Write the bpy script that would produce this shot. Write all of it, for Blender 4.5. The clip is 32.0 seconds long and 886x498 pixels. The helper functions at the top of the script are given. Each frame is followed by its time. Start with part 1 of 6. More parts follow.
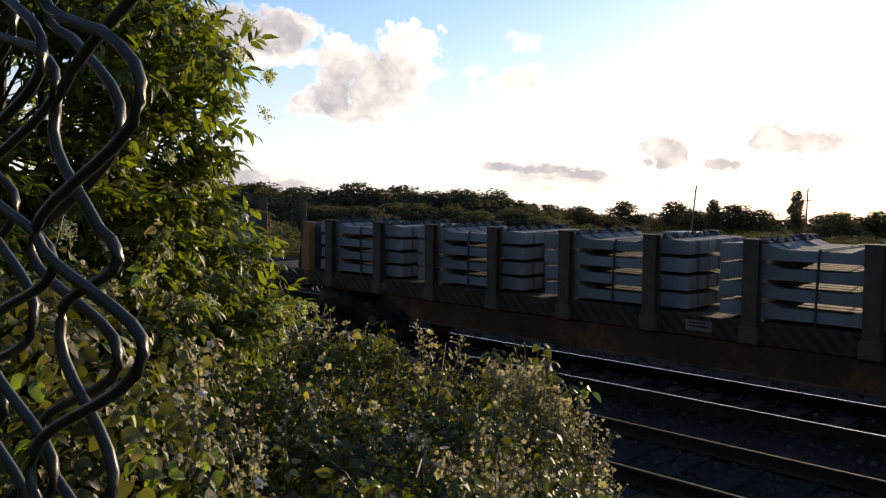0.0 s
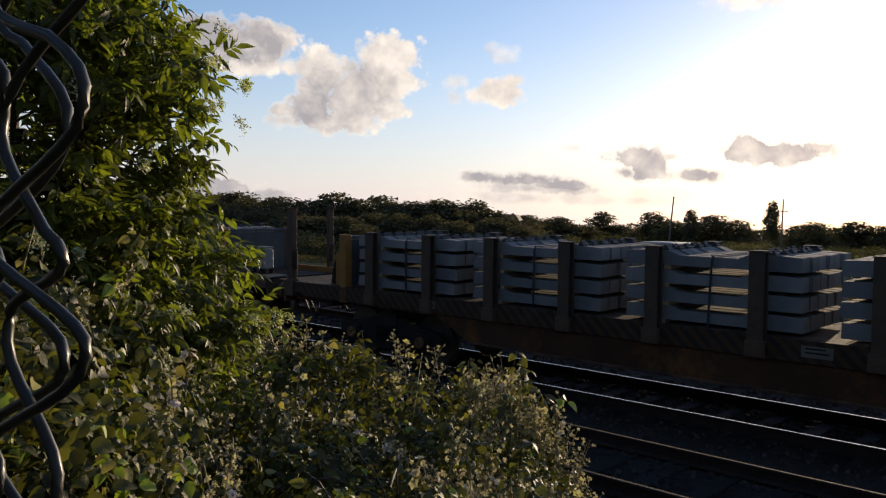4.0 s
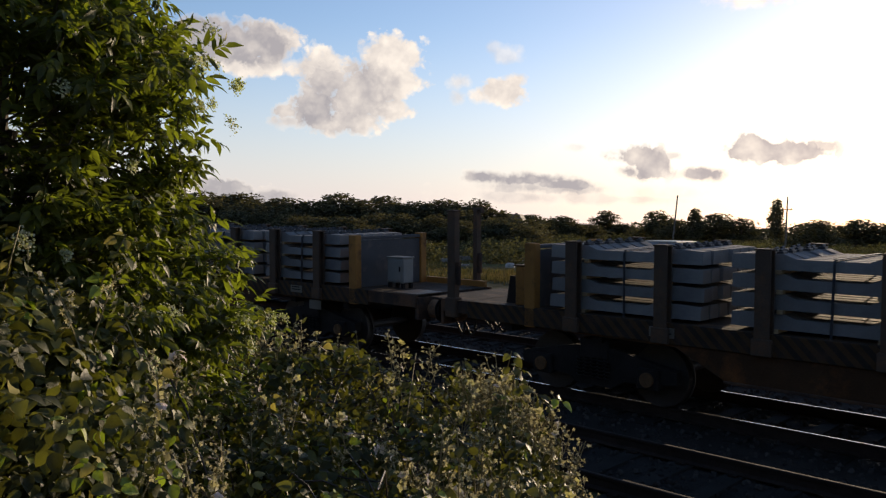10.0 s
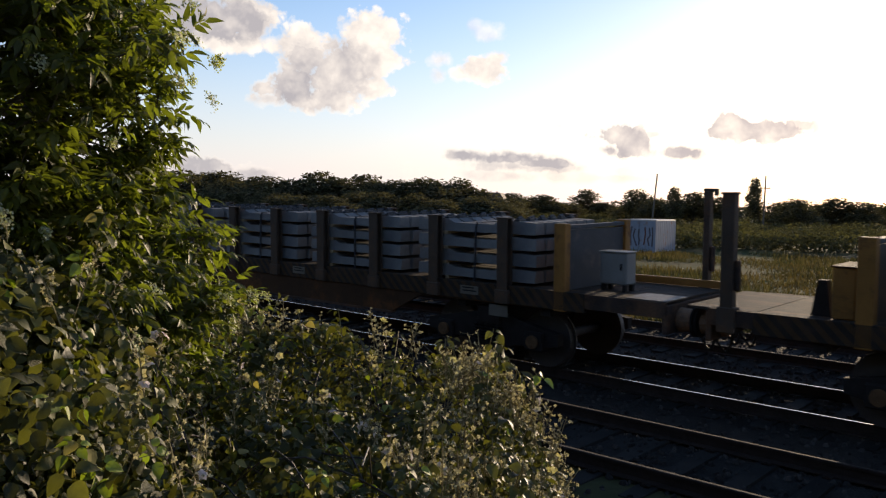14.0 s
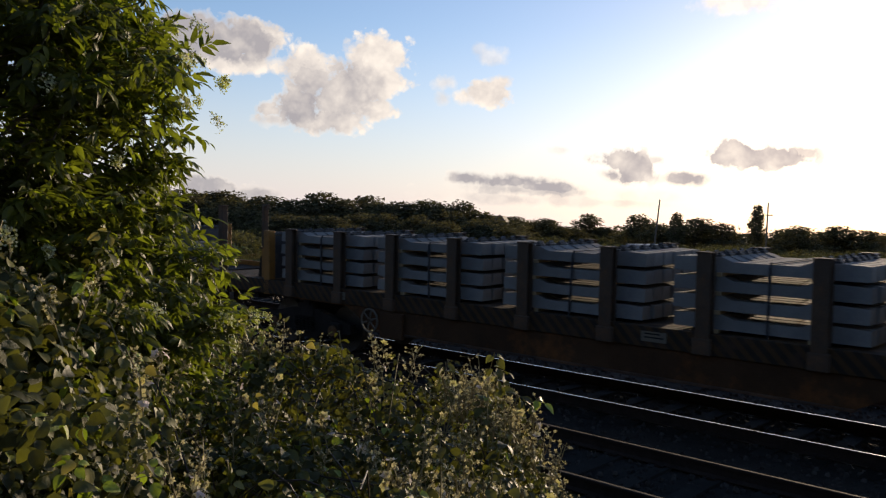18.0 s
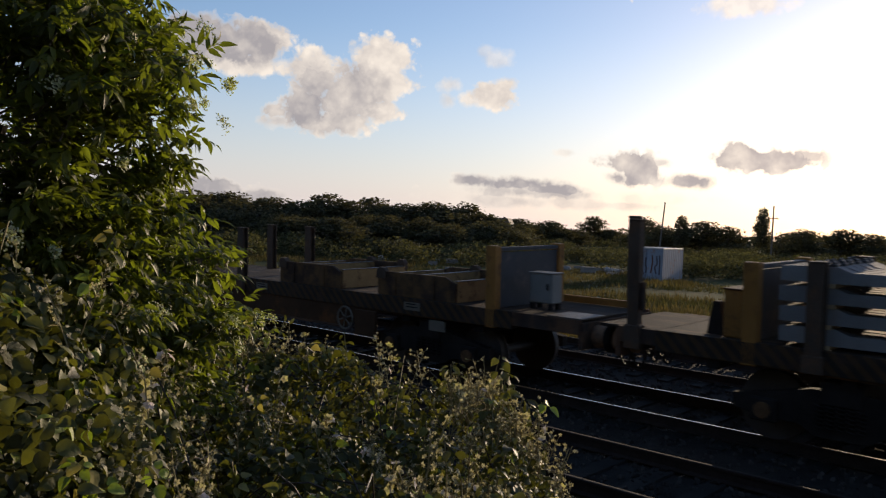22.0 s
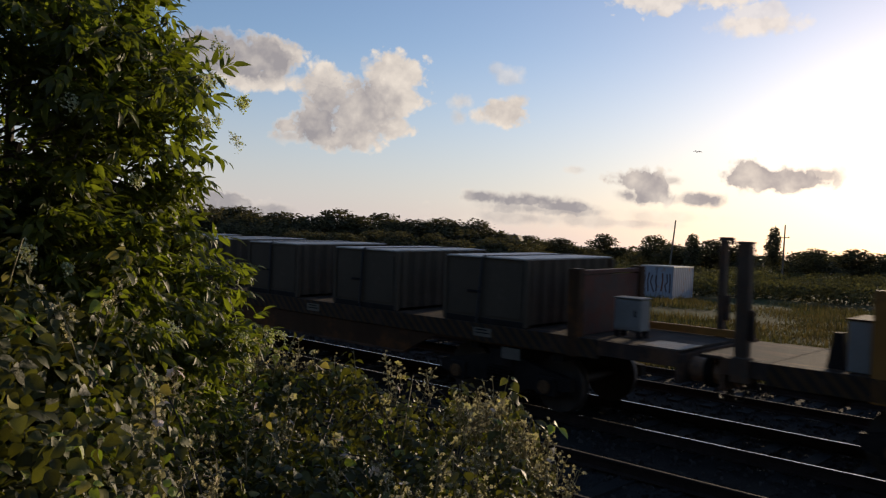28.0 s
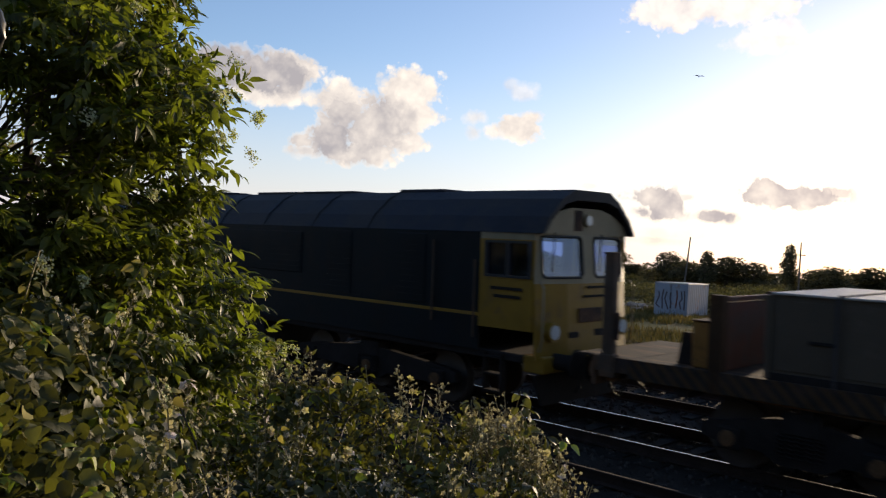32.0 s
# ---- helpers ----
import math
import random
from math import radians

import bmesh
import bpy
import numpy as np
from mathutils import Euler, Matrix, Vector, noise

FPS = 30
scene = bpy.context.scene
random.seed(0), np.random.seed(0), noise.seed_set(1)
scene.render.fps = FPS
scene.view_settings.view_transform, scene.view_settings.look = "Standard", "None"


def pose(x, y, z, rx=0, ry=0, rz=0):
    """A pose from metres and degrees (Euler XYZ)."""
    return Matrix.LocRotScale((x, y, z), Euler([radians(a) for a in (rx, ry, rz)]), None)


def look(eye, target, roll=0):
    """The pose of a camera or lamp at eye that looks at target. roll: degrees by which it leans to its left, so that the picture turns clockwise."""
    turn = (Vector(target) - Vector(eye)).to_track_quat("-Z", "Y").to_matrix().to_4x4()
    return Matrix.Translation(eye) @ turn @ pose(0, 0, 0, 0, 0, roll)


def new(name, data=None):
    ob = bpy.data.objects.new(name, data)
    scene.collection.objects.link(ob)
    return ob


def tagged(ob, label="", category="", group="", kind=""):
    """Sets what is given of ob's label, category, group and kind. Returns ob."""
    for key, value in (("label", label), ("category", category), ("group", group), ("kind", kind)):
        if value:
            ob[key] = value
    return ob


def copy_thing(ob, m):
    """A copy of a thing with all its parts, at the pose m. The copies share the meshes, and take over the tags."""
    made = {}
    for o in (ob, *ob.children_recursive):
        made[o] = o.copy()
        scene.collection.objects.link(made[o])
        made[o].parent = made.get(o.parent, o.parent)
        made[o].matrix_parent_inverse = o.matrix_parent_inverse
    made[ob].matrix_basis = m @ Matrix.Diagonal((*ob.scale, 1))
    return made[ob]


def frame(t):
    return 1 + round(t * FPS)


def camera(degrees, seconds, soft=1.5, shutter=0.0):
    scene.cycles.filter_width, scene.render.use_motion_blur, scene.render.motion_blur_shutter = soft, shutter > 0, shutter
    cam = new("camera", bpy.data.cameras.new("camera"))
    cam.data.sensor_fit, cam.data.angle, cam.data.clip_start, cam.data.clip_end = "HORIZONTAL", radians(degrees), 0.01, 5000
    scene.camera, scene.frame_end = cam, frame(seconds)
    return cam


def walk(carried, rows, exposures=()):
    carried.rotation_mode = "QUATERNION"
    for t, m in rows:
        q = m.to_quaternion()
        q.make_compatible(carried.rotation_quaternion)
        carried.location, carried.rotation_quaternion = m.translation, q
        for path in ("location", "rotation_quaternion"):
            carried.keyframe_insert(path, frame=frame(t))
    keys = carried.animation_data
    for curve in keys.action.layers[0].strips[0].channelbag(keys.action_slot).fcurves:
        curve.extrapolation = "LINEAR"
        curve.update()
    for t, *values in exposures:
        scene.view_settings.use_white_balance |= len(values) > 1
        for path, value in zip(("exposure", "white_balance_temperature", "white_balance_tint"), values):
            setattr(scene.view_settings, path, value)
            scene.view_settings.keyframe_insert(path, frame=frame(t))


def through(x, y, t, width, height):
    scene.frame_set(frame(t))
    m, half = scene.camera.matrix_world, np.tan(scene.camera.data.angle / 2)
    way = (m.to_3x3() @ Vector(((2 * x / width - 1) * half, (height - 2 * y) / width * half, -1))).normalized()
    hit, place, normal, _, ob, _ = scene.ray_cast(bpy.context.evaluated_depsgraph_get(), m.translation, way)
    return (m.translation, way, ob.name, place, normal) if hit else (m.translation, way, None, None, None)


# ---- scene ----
# ---------------------------------------------------------------- camera
cam = camera(55.48, 32.0, soft=1.25, shutter=0.5)
PATH = [  # seconds, x, y, z, then the three turns of pose()
    (0, -0.025, -0.044, 2.572, 87.52, -1.79, 44.59),
    (0.5, -0.026, -0.043, 2.573, 88.07, -1.46, 44.77),
    (1, -0.025, -0.041, 2.574, 88.35, -1.92, 44.12),
    (1.5, -0.024, -0.040, 2.573, 88.75, -2.28, 43.14),
    (2, -0.021, -0.039, 2.572, 88.19, -1.88, 42.65),
    (2.5, -0.020, -0.037, 2.570, 88.35, -1.69, 43.17),
    (4.5, -0.009, -0.039, 2.570, 88.19, -1.96, 43.08),
    (5, -0.007, -0.037, 2.570, 87.86, -1.37, 42.17),
    (5.5, -0.007, -0.032, 2.571, 87.60, -1.43, 41.94),
    (6, -0.008, -0.024, 2.571, 87.42, -1.51, 41.05),
    (6.5, -0.010, -0.015, 2.572, 87.30, -0.40, 39.99),
    (7, -0.012, -0.008, 2.572, 87.71, -0.64, 40.65),
    (7.5, -0.013, -0.004, 2.572, 88.04, -0.89, 41.89),
    (8, -0.011, -0.002, 2.571, 88.27, -0.59, 43.74),
    (8.5, -0.007, 0.001, 2.570, 88.63, -1.30, 43.54),
    (9, -0.004, 0.004, 2.569, 88.64, -0.91, 44.22),
    (9.5, -0.001, 0.009, 2.569, 88.76, -1.49, 44.10),
    (10, 0.001, 0.012, 2.568, 88.26, -1.53, 43.45),
    (10.5, 0.001, 0.013, 2.567, 87.99, -1.35, 43.01),
    (11, 0.000, 0.013, 2.565, 87.61, -1.60, 42.07),
    (11.5, 0.001, 0.012, 2.565, 87.23, -1.13, 41.71),
    (12, -0.000, 0.010, 2.564, 87.24, -0.99, 41.69),
    (12.5, -0.003, 0.009, 2.564, 86.92, -1.33, 42.18),
    (13, -0.004, 0.006, 2.565, 86.73, -1.31, 42.29),
    (13.5, -0.002, 0.005, 2.565, 86.74, -1.39, 42.16),
    (15.5, -0.004, 0.003, 2.564, 87.35, -2.24, 42.16),
    (16, -0.003, 0.003, 2.565, 87.36, -2.45, 41.47),
    (16.5, -0.001, 0.001, 2.567, 87.65, -2.48, 41.16),
    (17, -0.000, -0.000, 2.568, 87.96, -2.14, 41.86),
    (17.5, 0.000, 0.000, 2.569, 88.22, -2.06, 42.01),
    (18, 0.001, 0.001, 2.569, 88.35, -2.36, 42.30),
    (18.5, 0.002, 0.000, 2.569, 87.97, -2.47, 42.22),
    (19, 0.001, -0.001, 2.569, 88.04, -2.45, 41.68),
    (19.5, -0.001, -0.002, 2.570, 88.41, -2.21, 42.47),
    (20, -0.003, -0.002, 2.571, 88.33, -2.50, 42.85),
    (20.5, -0.003, 0.001, 2.571, 87.98, -2.33, 42.60),
    (21, -0.004, 0.004, 2.571, 88.13, -2.48, 42.16),
    (21.5, -0.005, 0.004, 2.571, 88.42, -2.52, 42.49),
    (22, -0.006, 0.003, 2.571, 88.47, -2.60, 42.63),
    (22.5, -0.007, 0.003, 2.572, 88.60, -2.48, 42.26),
    (23, -0.011, 0.003, 2.573, 89.10, -2.94, 42.16),
    (23.5, -0.013, 0.003, 2.574, 88.66, -3.22, 42.36),
    (24, -0.012, 0.002, 2.575, 88.31, -3.27, 42.00),
    (24.5, -0.011, -0.000, 2.577, 89.16, -3.13, 42.42),
    (25, -0.011, -0.003, 2.578, 89.25, -3.01, 43.19),
    (25.5, -0.012, -0.005, 2.578, 89.03, -3.02, 43.36),
    (27.5, -0.002, -0.001, 2.584, 89.32, -2.52, 43.22),
    (28, -0.003, -0.003, 2.584, 89.53, -3.09, 43.30),
    (28.5, -0.003, -0.005, 2.583, 89.39, -2.99, 43.51),
    (29, -0.003, -0.004, 2.581, 89.20, -2.99, 43.06),
    (29.5, -0.004, -0.003, 2.582, 89.69, -2.40, 43.23),
    (30, -0.004, -0.004, 2.584, 90.05, -2.54, 44.35),
    (30.5, -0.003, -0.005, 2.586, 90.07, -2.79, 44.77),
    (31, 0.003, -0.003, 2.587, 90.26, -2.81, 44.03),
    (31.5, 0.007, -0.003, 2.587, 90.14, -3.12, 44.22),
    (32, 0.005, -0.006, 2.584, 90.51, -3.51, 44.23),
]
walk(cam, [(r[0], pose(*r[1:])) for r in PATH], exposures=[
    (0, 0.52, 6720, 12), (1, 0.36, 6720, 12), (2.5, 0.12, 6720, 12), (6, 0.1, 6720, 12), (9, 0.05, 6720, 12), (13, 0.38, 6720, 12), (16, 0.14, 6720, 12), (19, 0.10, 6720, 12), (23, -0.10, 6720, 12), (25, -0.2, 6720, 12), (28, -0.26, 6720, 12), (31, -0.28, 6720, 12), (32, 0.22, 6720, 12)])

# ---------------------------------------------------------------- sky and sun
SUN_AZ, SUN_EL = 10.0, 6.9  # degrees left of +y, degrees up


def direction(az, el):
    a, e = radians(az), radians(el)
    return Vector((-math.sin(a) * math.cos(e), math.cos(a) * math.cos(e), math.sin(e)))


def nodes_of(tree):
    tree.nodes.clear()

    def node(kind, **values):
        nd = tree.nodes.new(kind)
        for key, value in values.items():
            if key.startswith("i_"):
                nd.inputs[key[2:].replace("_", " ")].default_value = value
        return nd

    def link(a, b):
        tree.links.new(a, b)
    return node, link


def make_sky():
    world = bpy.data.worlds.new("sky")
    scene.world = world
    world.use_nodes = True
    tree = world.node_tree
    node, link = nodes_of(tree)

    def math_node(op, a, b=None, clamp=False):
        nd = node("ShaderNodeMath")
        nd.operation, nd.use_clamp = op, clamp
        for slot, v in zip(nd.inputs, (a, b)):
            if v is None:
                continue
            if isinstance(v, (int, float)):
                slot.default_value = v
            else:
                link(v, slot)
        return nd.outputs[0]

    def mix_colour(fac, a, b):
        nd = node("ShaderNodeMix")
        nd.data_type = "RGBA"
        for slot, v in zip((nd.inputs[0], nd.inputs[6], nd.inputs[7]), (fac, a, b)):
            if isinstance(v, (int, float, tuple)):
                slot.default_value = v
            else:
                link(v, slot)
        return nd.outputs[2]

    sky = node("ShaderNodeTexSky")
    sky.sky_type, sky.sun_disc = "NISHITA", False
    sky.sun_elevation, sky.sun_rotation = radians(SUN_EL), radians(360 - SUN_AZ)
    sky.air_density, sky.dust_density, sky.ozone_density = 1.0, 0.4, 2.6
    coord = node("ShaderNodeTexCoord").outputs["Generated"]
    # small folds of the cloud edges
    warp = node("ShaderNodeTexNoise", i_Scale=26.0, i_Detail=7.0, i_Roughness=0.62)
    link(coord, warp.inputs["Vector"])
    billow = node("ShaderNodeTexVoronoi", i_Scale=52.0, i_Detail=2.0)
    billow.feature = "SMOOTH_F1"
    billow.inputs["Smoothness"].default_value, billow.inputs["Roughness"].default_value = 0.35, 0.55
    fold = node("ShaderNodeVectorMath")
    fold.operation = "MULTIPLY_ADD"
    link(warp.outputs["Color"], fold.inputs[0])
    fold.inputs[1].default_value = (0.022, 0.022, 0.022)
    link(coord, fold.inputs[2])
    link(fold.outputs[0], billow.inputs["Vector"])
    # azimuth, elevation, half width, half height (degrees), density, greyness
    clouds = [
        (59.25, 11.6, 3.45, 1.83, 1, 1), (56.75, 11.4, 3.9, 1.94, 1, 0.95), (54.75, 11.7, 1.99, 1.61, 1, 0.45), (56.65, 10.1, 3.22, 1.05, 1, 0.25), (53.95, 10, 1.32, 0.71, 0.8, 0.1), (52.35, 7.4, 3.11, 1.61, 1, 0.75), (49.75, 8.8, 4.01, 2.95, 1, 0.6),
        (47.45, 10.7, 2.89, 2.17, 1, 0.2), (46.45, 9.5, 1.88, 1.72, 1, 0.15), (50.05, 6.7, 2.66, 1.38, 1, 0.55), (46.95, 7.5, 1.66, 1.05, 1, 0.2), (51.15, 10.2, 2.22, 1.61, 0.95, 0.3), (47.85, 9.1, 2.1, 1.83, 1, 0.4), (53.85, 6.5, 1.54, 0.71, 0.9, 0.6),
        (39.55, 9, 2.22, 1.16, 1, 0.3), (38.95, 9.6, 1.32, 0.82, 1, 0.1), (40.85, 8.6, 1.54, 0.71, 0.9, 0.2), (42.55, 9.5, 1.1, 0.71, 0.65, 0.05), (42.65, 8.5, 0.76, 0.71, 0.6, 0.05), (39.55, 11.3, 1.54, 0.93, 0.5, 0), (40.35, 11.7, 0.87, 0.71, 0.4, 0),
        (38.25, 3.1, 4.9, 0.71, 1, 0.95), (40.75, 3.2, 2.33, 0.6, 1, 0.9), (35.65, 2.8, 4.46, 0.6, 1, 0.85), (38.65, 1.9, 6.25, 0.71, 0.6, 0.75), (33.75, 2, 4.34, 0.71, 0.55, 0.7), (29.25, 2.4, 4.9, 0.6, 0.4, 0.6), (30.85, 4.8, 2.22, 1.05, 1, 0.75),
        (29.75, 4.3, 1.99, 1.38, 1, 0.8), (31.25, 3.8, 1.54, 0.71, 1, 0.9), (28.45, 4.8, 1.32, 0.49, 0.8, 0.6), (26.35, 3.7, 1.99, 0.71, 1, 0.9), (34.65, 5.3, 0.98, 0.37, 0.6, 0.5), (23.25, 5.3, 2.22, 1.27, 1, 0.8), (21.45, 5.1, 3.22, 1.05, 1, 0.75),
        (19.55, 5.4, 1.99, 0.71, 0.9, 0.6), (24.05, 5.1, 1.1, 0.6, 1, 0.7), (57.75, 1.8, 2.89, 1.05, 0.9, 1), (55.35, 1.5, 2.89, 0.71, 0.85, 1), (23.65, 14.6, 3.67, 0.93, 0.8, 0), (29.75, 16.5, 3.45, 1.38, 0.85, 0), (25.85, 16.8, 4.9, 1.49, 0.85, 0),
        (23.45, 15.2, 2.33, 1.27, 0.6, 0),
        (49.6, 8.9, 4.2, 2.9, 1, 0.5), (51.2, 9.8, 2.8, 2.0, 1, 0.35), (36.5, 2.6, 7.5, 0.7, 0.8, 0.8), (31.5, 1.9, 6.0, 0.5, 0.6, 0.6), (56.0, 11.3, 3.4, 1.5, 1, 0.6),
        (-20.0, 14.0, 8.0, 3.0, 0.9, 0.3), (-60.0, 10.0, 9.0, 3.0, 1.0, 0.4), (95.0, 14.0, 9.0, 4.0, 1.0, 0.4),
        (140.0, 12.0, 12.0, 4.0, 1.0, 0.2), (200.0, 15.0, 12.0, 5.0, 1.0, 0.2), (260.0, 12.0, 10.0, 3.0, 1.0, 0.3)]
    wobble = math_node("MULTIPLY", math_node("SUBTRACT", warp.outputs[0], 0.5), 2.2)
    wobble2 = math_node("MULTIPLY", math_node("SUBTRACT", 0.72, billow.outputs[0]), 0.9)
    edge = math_node("ADD", wobble, wobble2)
    cover, grey = None, None
    for az, el, w, hgt, dens, dark in clouds:
        c = direction(az, el)
        right, up = direction(az - 90, 0), Vector((0, 0, 1))
        up = (up - up.dot(c) * c).normalized()

        def dot(v, k):
            nd = node("ShaderNodeVectorMath")
            nd.operation = "DOT_PRODUCT"
            link(coord, nd.inputs[0])
            nd.inputs[1].default_value = tuple(v * k)
            return nd.outputs["Value"]
        a = dot(right, 1 / math.sin(radians(w)))
        b = math_node("SUBTRACT", dot(up, 1 / math.sin(radians(hgt))), up.dot(c) / math.sin(radians(hgt)))
        ahead = math_node("GREATER_THAN", dot(c, 1.0), 0.7)
        r2 = math_node("ADD", math_node("MULTIPLY", a, a), math_node("MULTIPLY", b, b))
        inside = math_node("SUBTRACT", 1.0, math_node("SQRT", r2))
        m = math_node("MULTIPLY", math_node("ADD", math_node("MULTIPLY", inside, 1.5), math_node("MULTIPLY", edge, 0.8 if hgt < 0.95 else 0.9)), 2.4 if hgt > 0.95 else 1.25, clamp=True)
        m = math_node("MULTIPLY", math_node("MULTIPLY", m, ahead), dens)
        # thick parts and the side away from the sun are greyer
        thick = math_node("ADD", math_node("SUBTRACT", math_node("MULTIPLY", inside, 1.5), math_node("MULTIPLY", a, 0.38)), math_node("MULTIPLY", edge, -0.45))
        g = math_node("MULTIPLY", math_node("MULTIPLY", math_node("ADD", thick, dark * 0.5 + 0.05, clamp=True), m), dark)
        cover = m if cover is None else math_node("MAXIMUM", cover, m)
        grey = g if grey is None else math_node("MAXIMUM", grey, g)
    # cloud colour: bright, warm rims and a grey body, brighter near the sun
    near_sun = node("ShaderNodeVectorMath")
    near_sun.operation = "DOT_PRODUCT"
    link(coord, near_sun.inputs[0])
    near_sun.inputs[1].default_value = tuple(direction(SUN_AZ, SUN_EL))
    glow = math_node("POWER", math_node("MAXIMUM", near_sun.outputs["Value"], 0.0), 17.0)
    lit = mix_colour(glow, (6.4, 5.9, 5.3, 1), (8.5, 7.4, 6.2, 1))
    shade = mix_colour(glow, (2.7, 2.6, 2.75, 1), (3.9, 3.35, 3.2, 1))
    # light and dark sides of the billows: the cloud thins towards the sun or thickens
    toward = direction(SUN_AZ, SUN_EL + 14) - direction(45, 7)
    shifted = node("ShaderNodeVectorMath")
    shifted.operation = "ADD"
    link(coord, shifted.inputs[0])
    shifted.inputs[1].default_value = tuple(toward.normalized() * 0.016)
    lumps = []
    for where in (coord, shifted.outputs[0]):
        nd = node("ShaderNodeTexNoise", i_Scale=19.0, i_Detail=5.0, i_Roughness=0.5)
        link(where, nd.inputs["Vector"])
        lumps.append(nd.outputs[0])
    relief = math_node("ADD", math_node("MULTIPLY", math_node("SUBTRACT", lumps[1], lumps[0]), 1.7), math_node("MULTIPLY", math_node("SUBTRACT", billow.outputs[0], 0.6), 0.35))
    body = mix_colour(math_node("ADD", math_node("MULTIPLY", grey, 0.9), relief, clamp=True), lit, shade)
    tint = node("ShaderNodeVectorMath")
    tint.operation = "MULTIPLY"
    link(sky.outputs[0], tint.inputs[0])
    tint.inputs[1].default_value = (1.30, 1.22, 1.36)
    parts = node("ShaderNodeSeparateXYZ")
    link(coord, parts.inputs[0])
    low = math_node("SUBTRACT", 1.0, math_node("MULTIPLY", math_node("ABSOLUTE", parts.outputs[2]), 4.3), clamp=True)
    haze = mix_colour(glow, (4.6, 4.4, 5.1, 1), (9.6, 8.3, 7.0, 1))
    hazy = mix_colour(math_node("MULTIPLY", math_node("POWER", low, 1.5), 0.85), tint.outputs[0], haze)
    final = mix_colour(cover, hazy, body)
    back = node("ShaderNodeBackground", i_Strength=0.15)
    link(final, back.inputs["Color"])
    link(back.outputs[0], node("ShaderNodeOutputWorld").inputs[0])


make_sky()
sun = new("sun", bpy.data.lights.new("sun", "SUN"))
sun.data.energy, sun.data.angle, sun.data.color = 4.8, radians(0.6), (1.0, 0.80, 0.56)
sun.matrix_basis = look(direction(SUN_AZ, SUN_EL) * 200, (0, 0, 0))

# ---------------------------------------------------------------- materials


def material(name, base, rough=0.8, metal=0.0, scale=6.0, vary=0.35, fine=60.0, bump=0.25, second=None, mask=0.5, mask_scale=2.0,
             spec=0.5, through=0.0, through_tint=(1.5, 1.75, 0.5), per_object=0.0, island=0.0, coord="Object", depth=0.02, stretch=(1, 1, 1)):
    """A surface with large and fine variation of tone, a second colour in patches (rust, dirt) and fine relief."""
    mat = bpy.data.materials.new(name)
    mat.use_nodes = True
    node, link = nodes_of(mat.node_tree)
    out = node("ShaderNodeOutputMaterial")
    bsdf = node("ShaderNodeBsdfPrincipled", i_Roughness=rough, i_Metallic=metal)
    bsdf.inputs["Specular IOR Level"].default_value = spec
    tex = node("ShaderNodeTexCoord").outputs[coord]
    mp = node("ShaderNodeMapping")
    mp.inputs["Scale"].default_value = stretch
    link(tex, mp.inputs[0])
    tex = mp.outputs[0]

    def noise_tex(sc, detail=5.0, rg=0.6):
        nd = node("ShaderNodeTexNoise", i_Scale=sc, i_Detail=detail, i_Roughness=rg)
        link(tex, nd.inputs["Vector"])
        return nd.outputs[0]

    def ramp(value, lo, hi, a, b):
        nd = node("ShaderNodeMapRange")
        for k, v in zip((1, 2, 3, 4), (lo, hi, a, b)):
            nd.inputs[k].default_value = v
        link(value, nd.inputs[0])
        return nd.outputs[0]
    big, small = noise_tex(scale), noise_tex(fine, 3.0)
    tone = node("ShaderNodeMath")
    tone.operation = "MULTIPLY"
    link(ramp(big, 0.25, 0.75, 1 - vary, 1 + vary), tone.inputs[0])
    link(ramp(small, 0.2, 0.8, 1 - vary * 0.6, 1 + vary * 0.6), tone.inputs[1])
    value = tone.outputs[0]
    if per_object or island:
        if island:
            rnd = node("ShaderNodeNewGeometry").outputs["Random Per Island"]
        else:
            rnd = node("ShaderNodeObjectInfo").outputs["Random"]
        k = max(per_object, island)
        t2 = node("ShaderNodeMath")
        t2.operation = "MULTIPLY"
        link(value, t2.inputs[0])
        link(ramp(rnd, 0, 1, 1 - k, 1 + k), t2.inputs[1])
        value = t2.outputs[0]
    colour = node("ShaderNodeRGB")
    colour.outputs[0].default_value = (*base, 1)
    colour = colour.outputs[0]
    if second:
        mixer = node("ShaderNodeMix")
        mixer.data_type = "RGBA"
        link(ramp(noise_tex(mask_scale, 8.0, 0.7), mask - 0.07, mask + 0.07, 0, 1), mixer.inputs[0])
        link(colour, mixer.inputs[6])
        mixer.inputs[7].default_value = (*second, 1)
        colour = mixer.outputs[2]
    shade = node("ShaderNodeVectorMath")
    shade.operation = "SCALE"
    link(colour, shade.inputs[0])
    link(value, shade.inputs["Scale"])
    link(shade.outputs[0], bsdf.inputs["Base Color"])
    link(ramp(big, 0.2, 0.8, max(0.02, rough - 0.12), min(1, rough + 0.12)), bsdf.inputs["Roughness"])
    if bump:
        bp = node("ShaderNodeBump", i_Strength=bump, i_Distance=depth)
        link(small, bp.inputs["Height"])
        link(bp.outputs[0], bsdf.inputs["Normal"])
    shader = bsdf.outputs[0]
    if through:
        tr = node("ShaderNodeBsdfTranslucent")
        tint = node("ShaderNodeVectorMath")
        tint.operation = "MULTIPLY"
        link(shade.outputs[0], tint.inputs[0])
        tint.inputs[1].default_value = through_tint
        link(tint.outputs[0], tr.inputs[0])
        mx = node("ShaderNodeMixShader", i_Fac=through)
        link(bsdf.outputs[0], mx.inputs[1])
        link(tr.outputs[0], mx.inputs[2])
        shader = mx.outputs[0]
    link(shader, out.inputs[0])
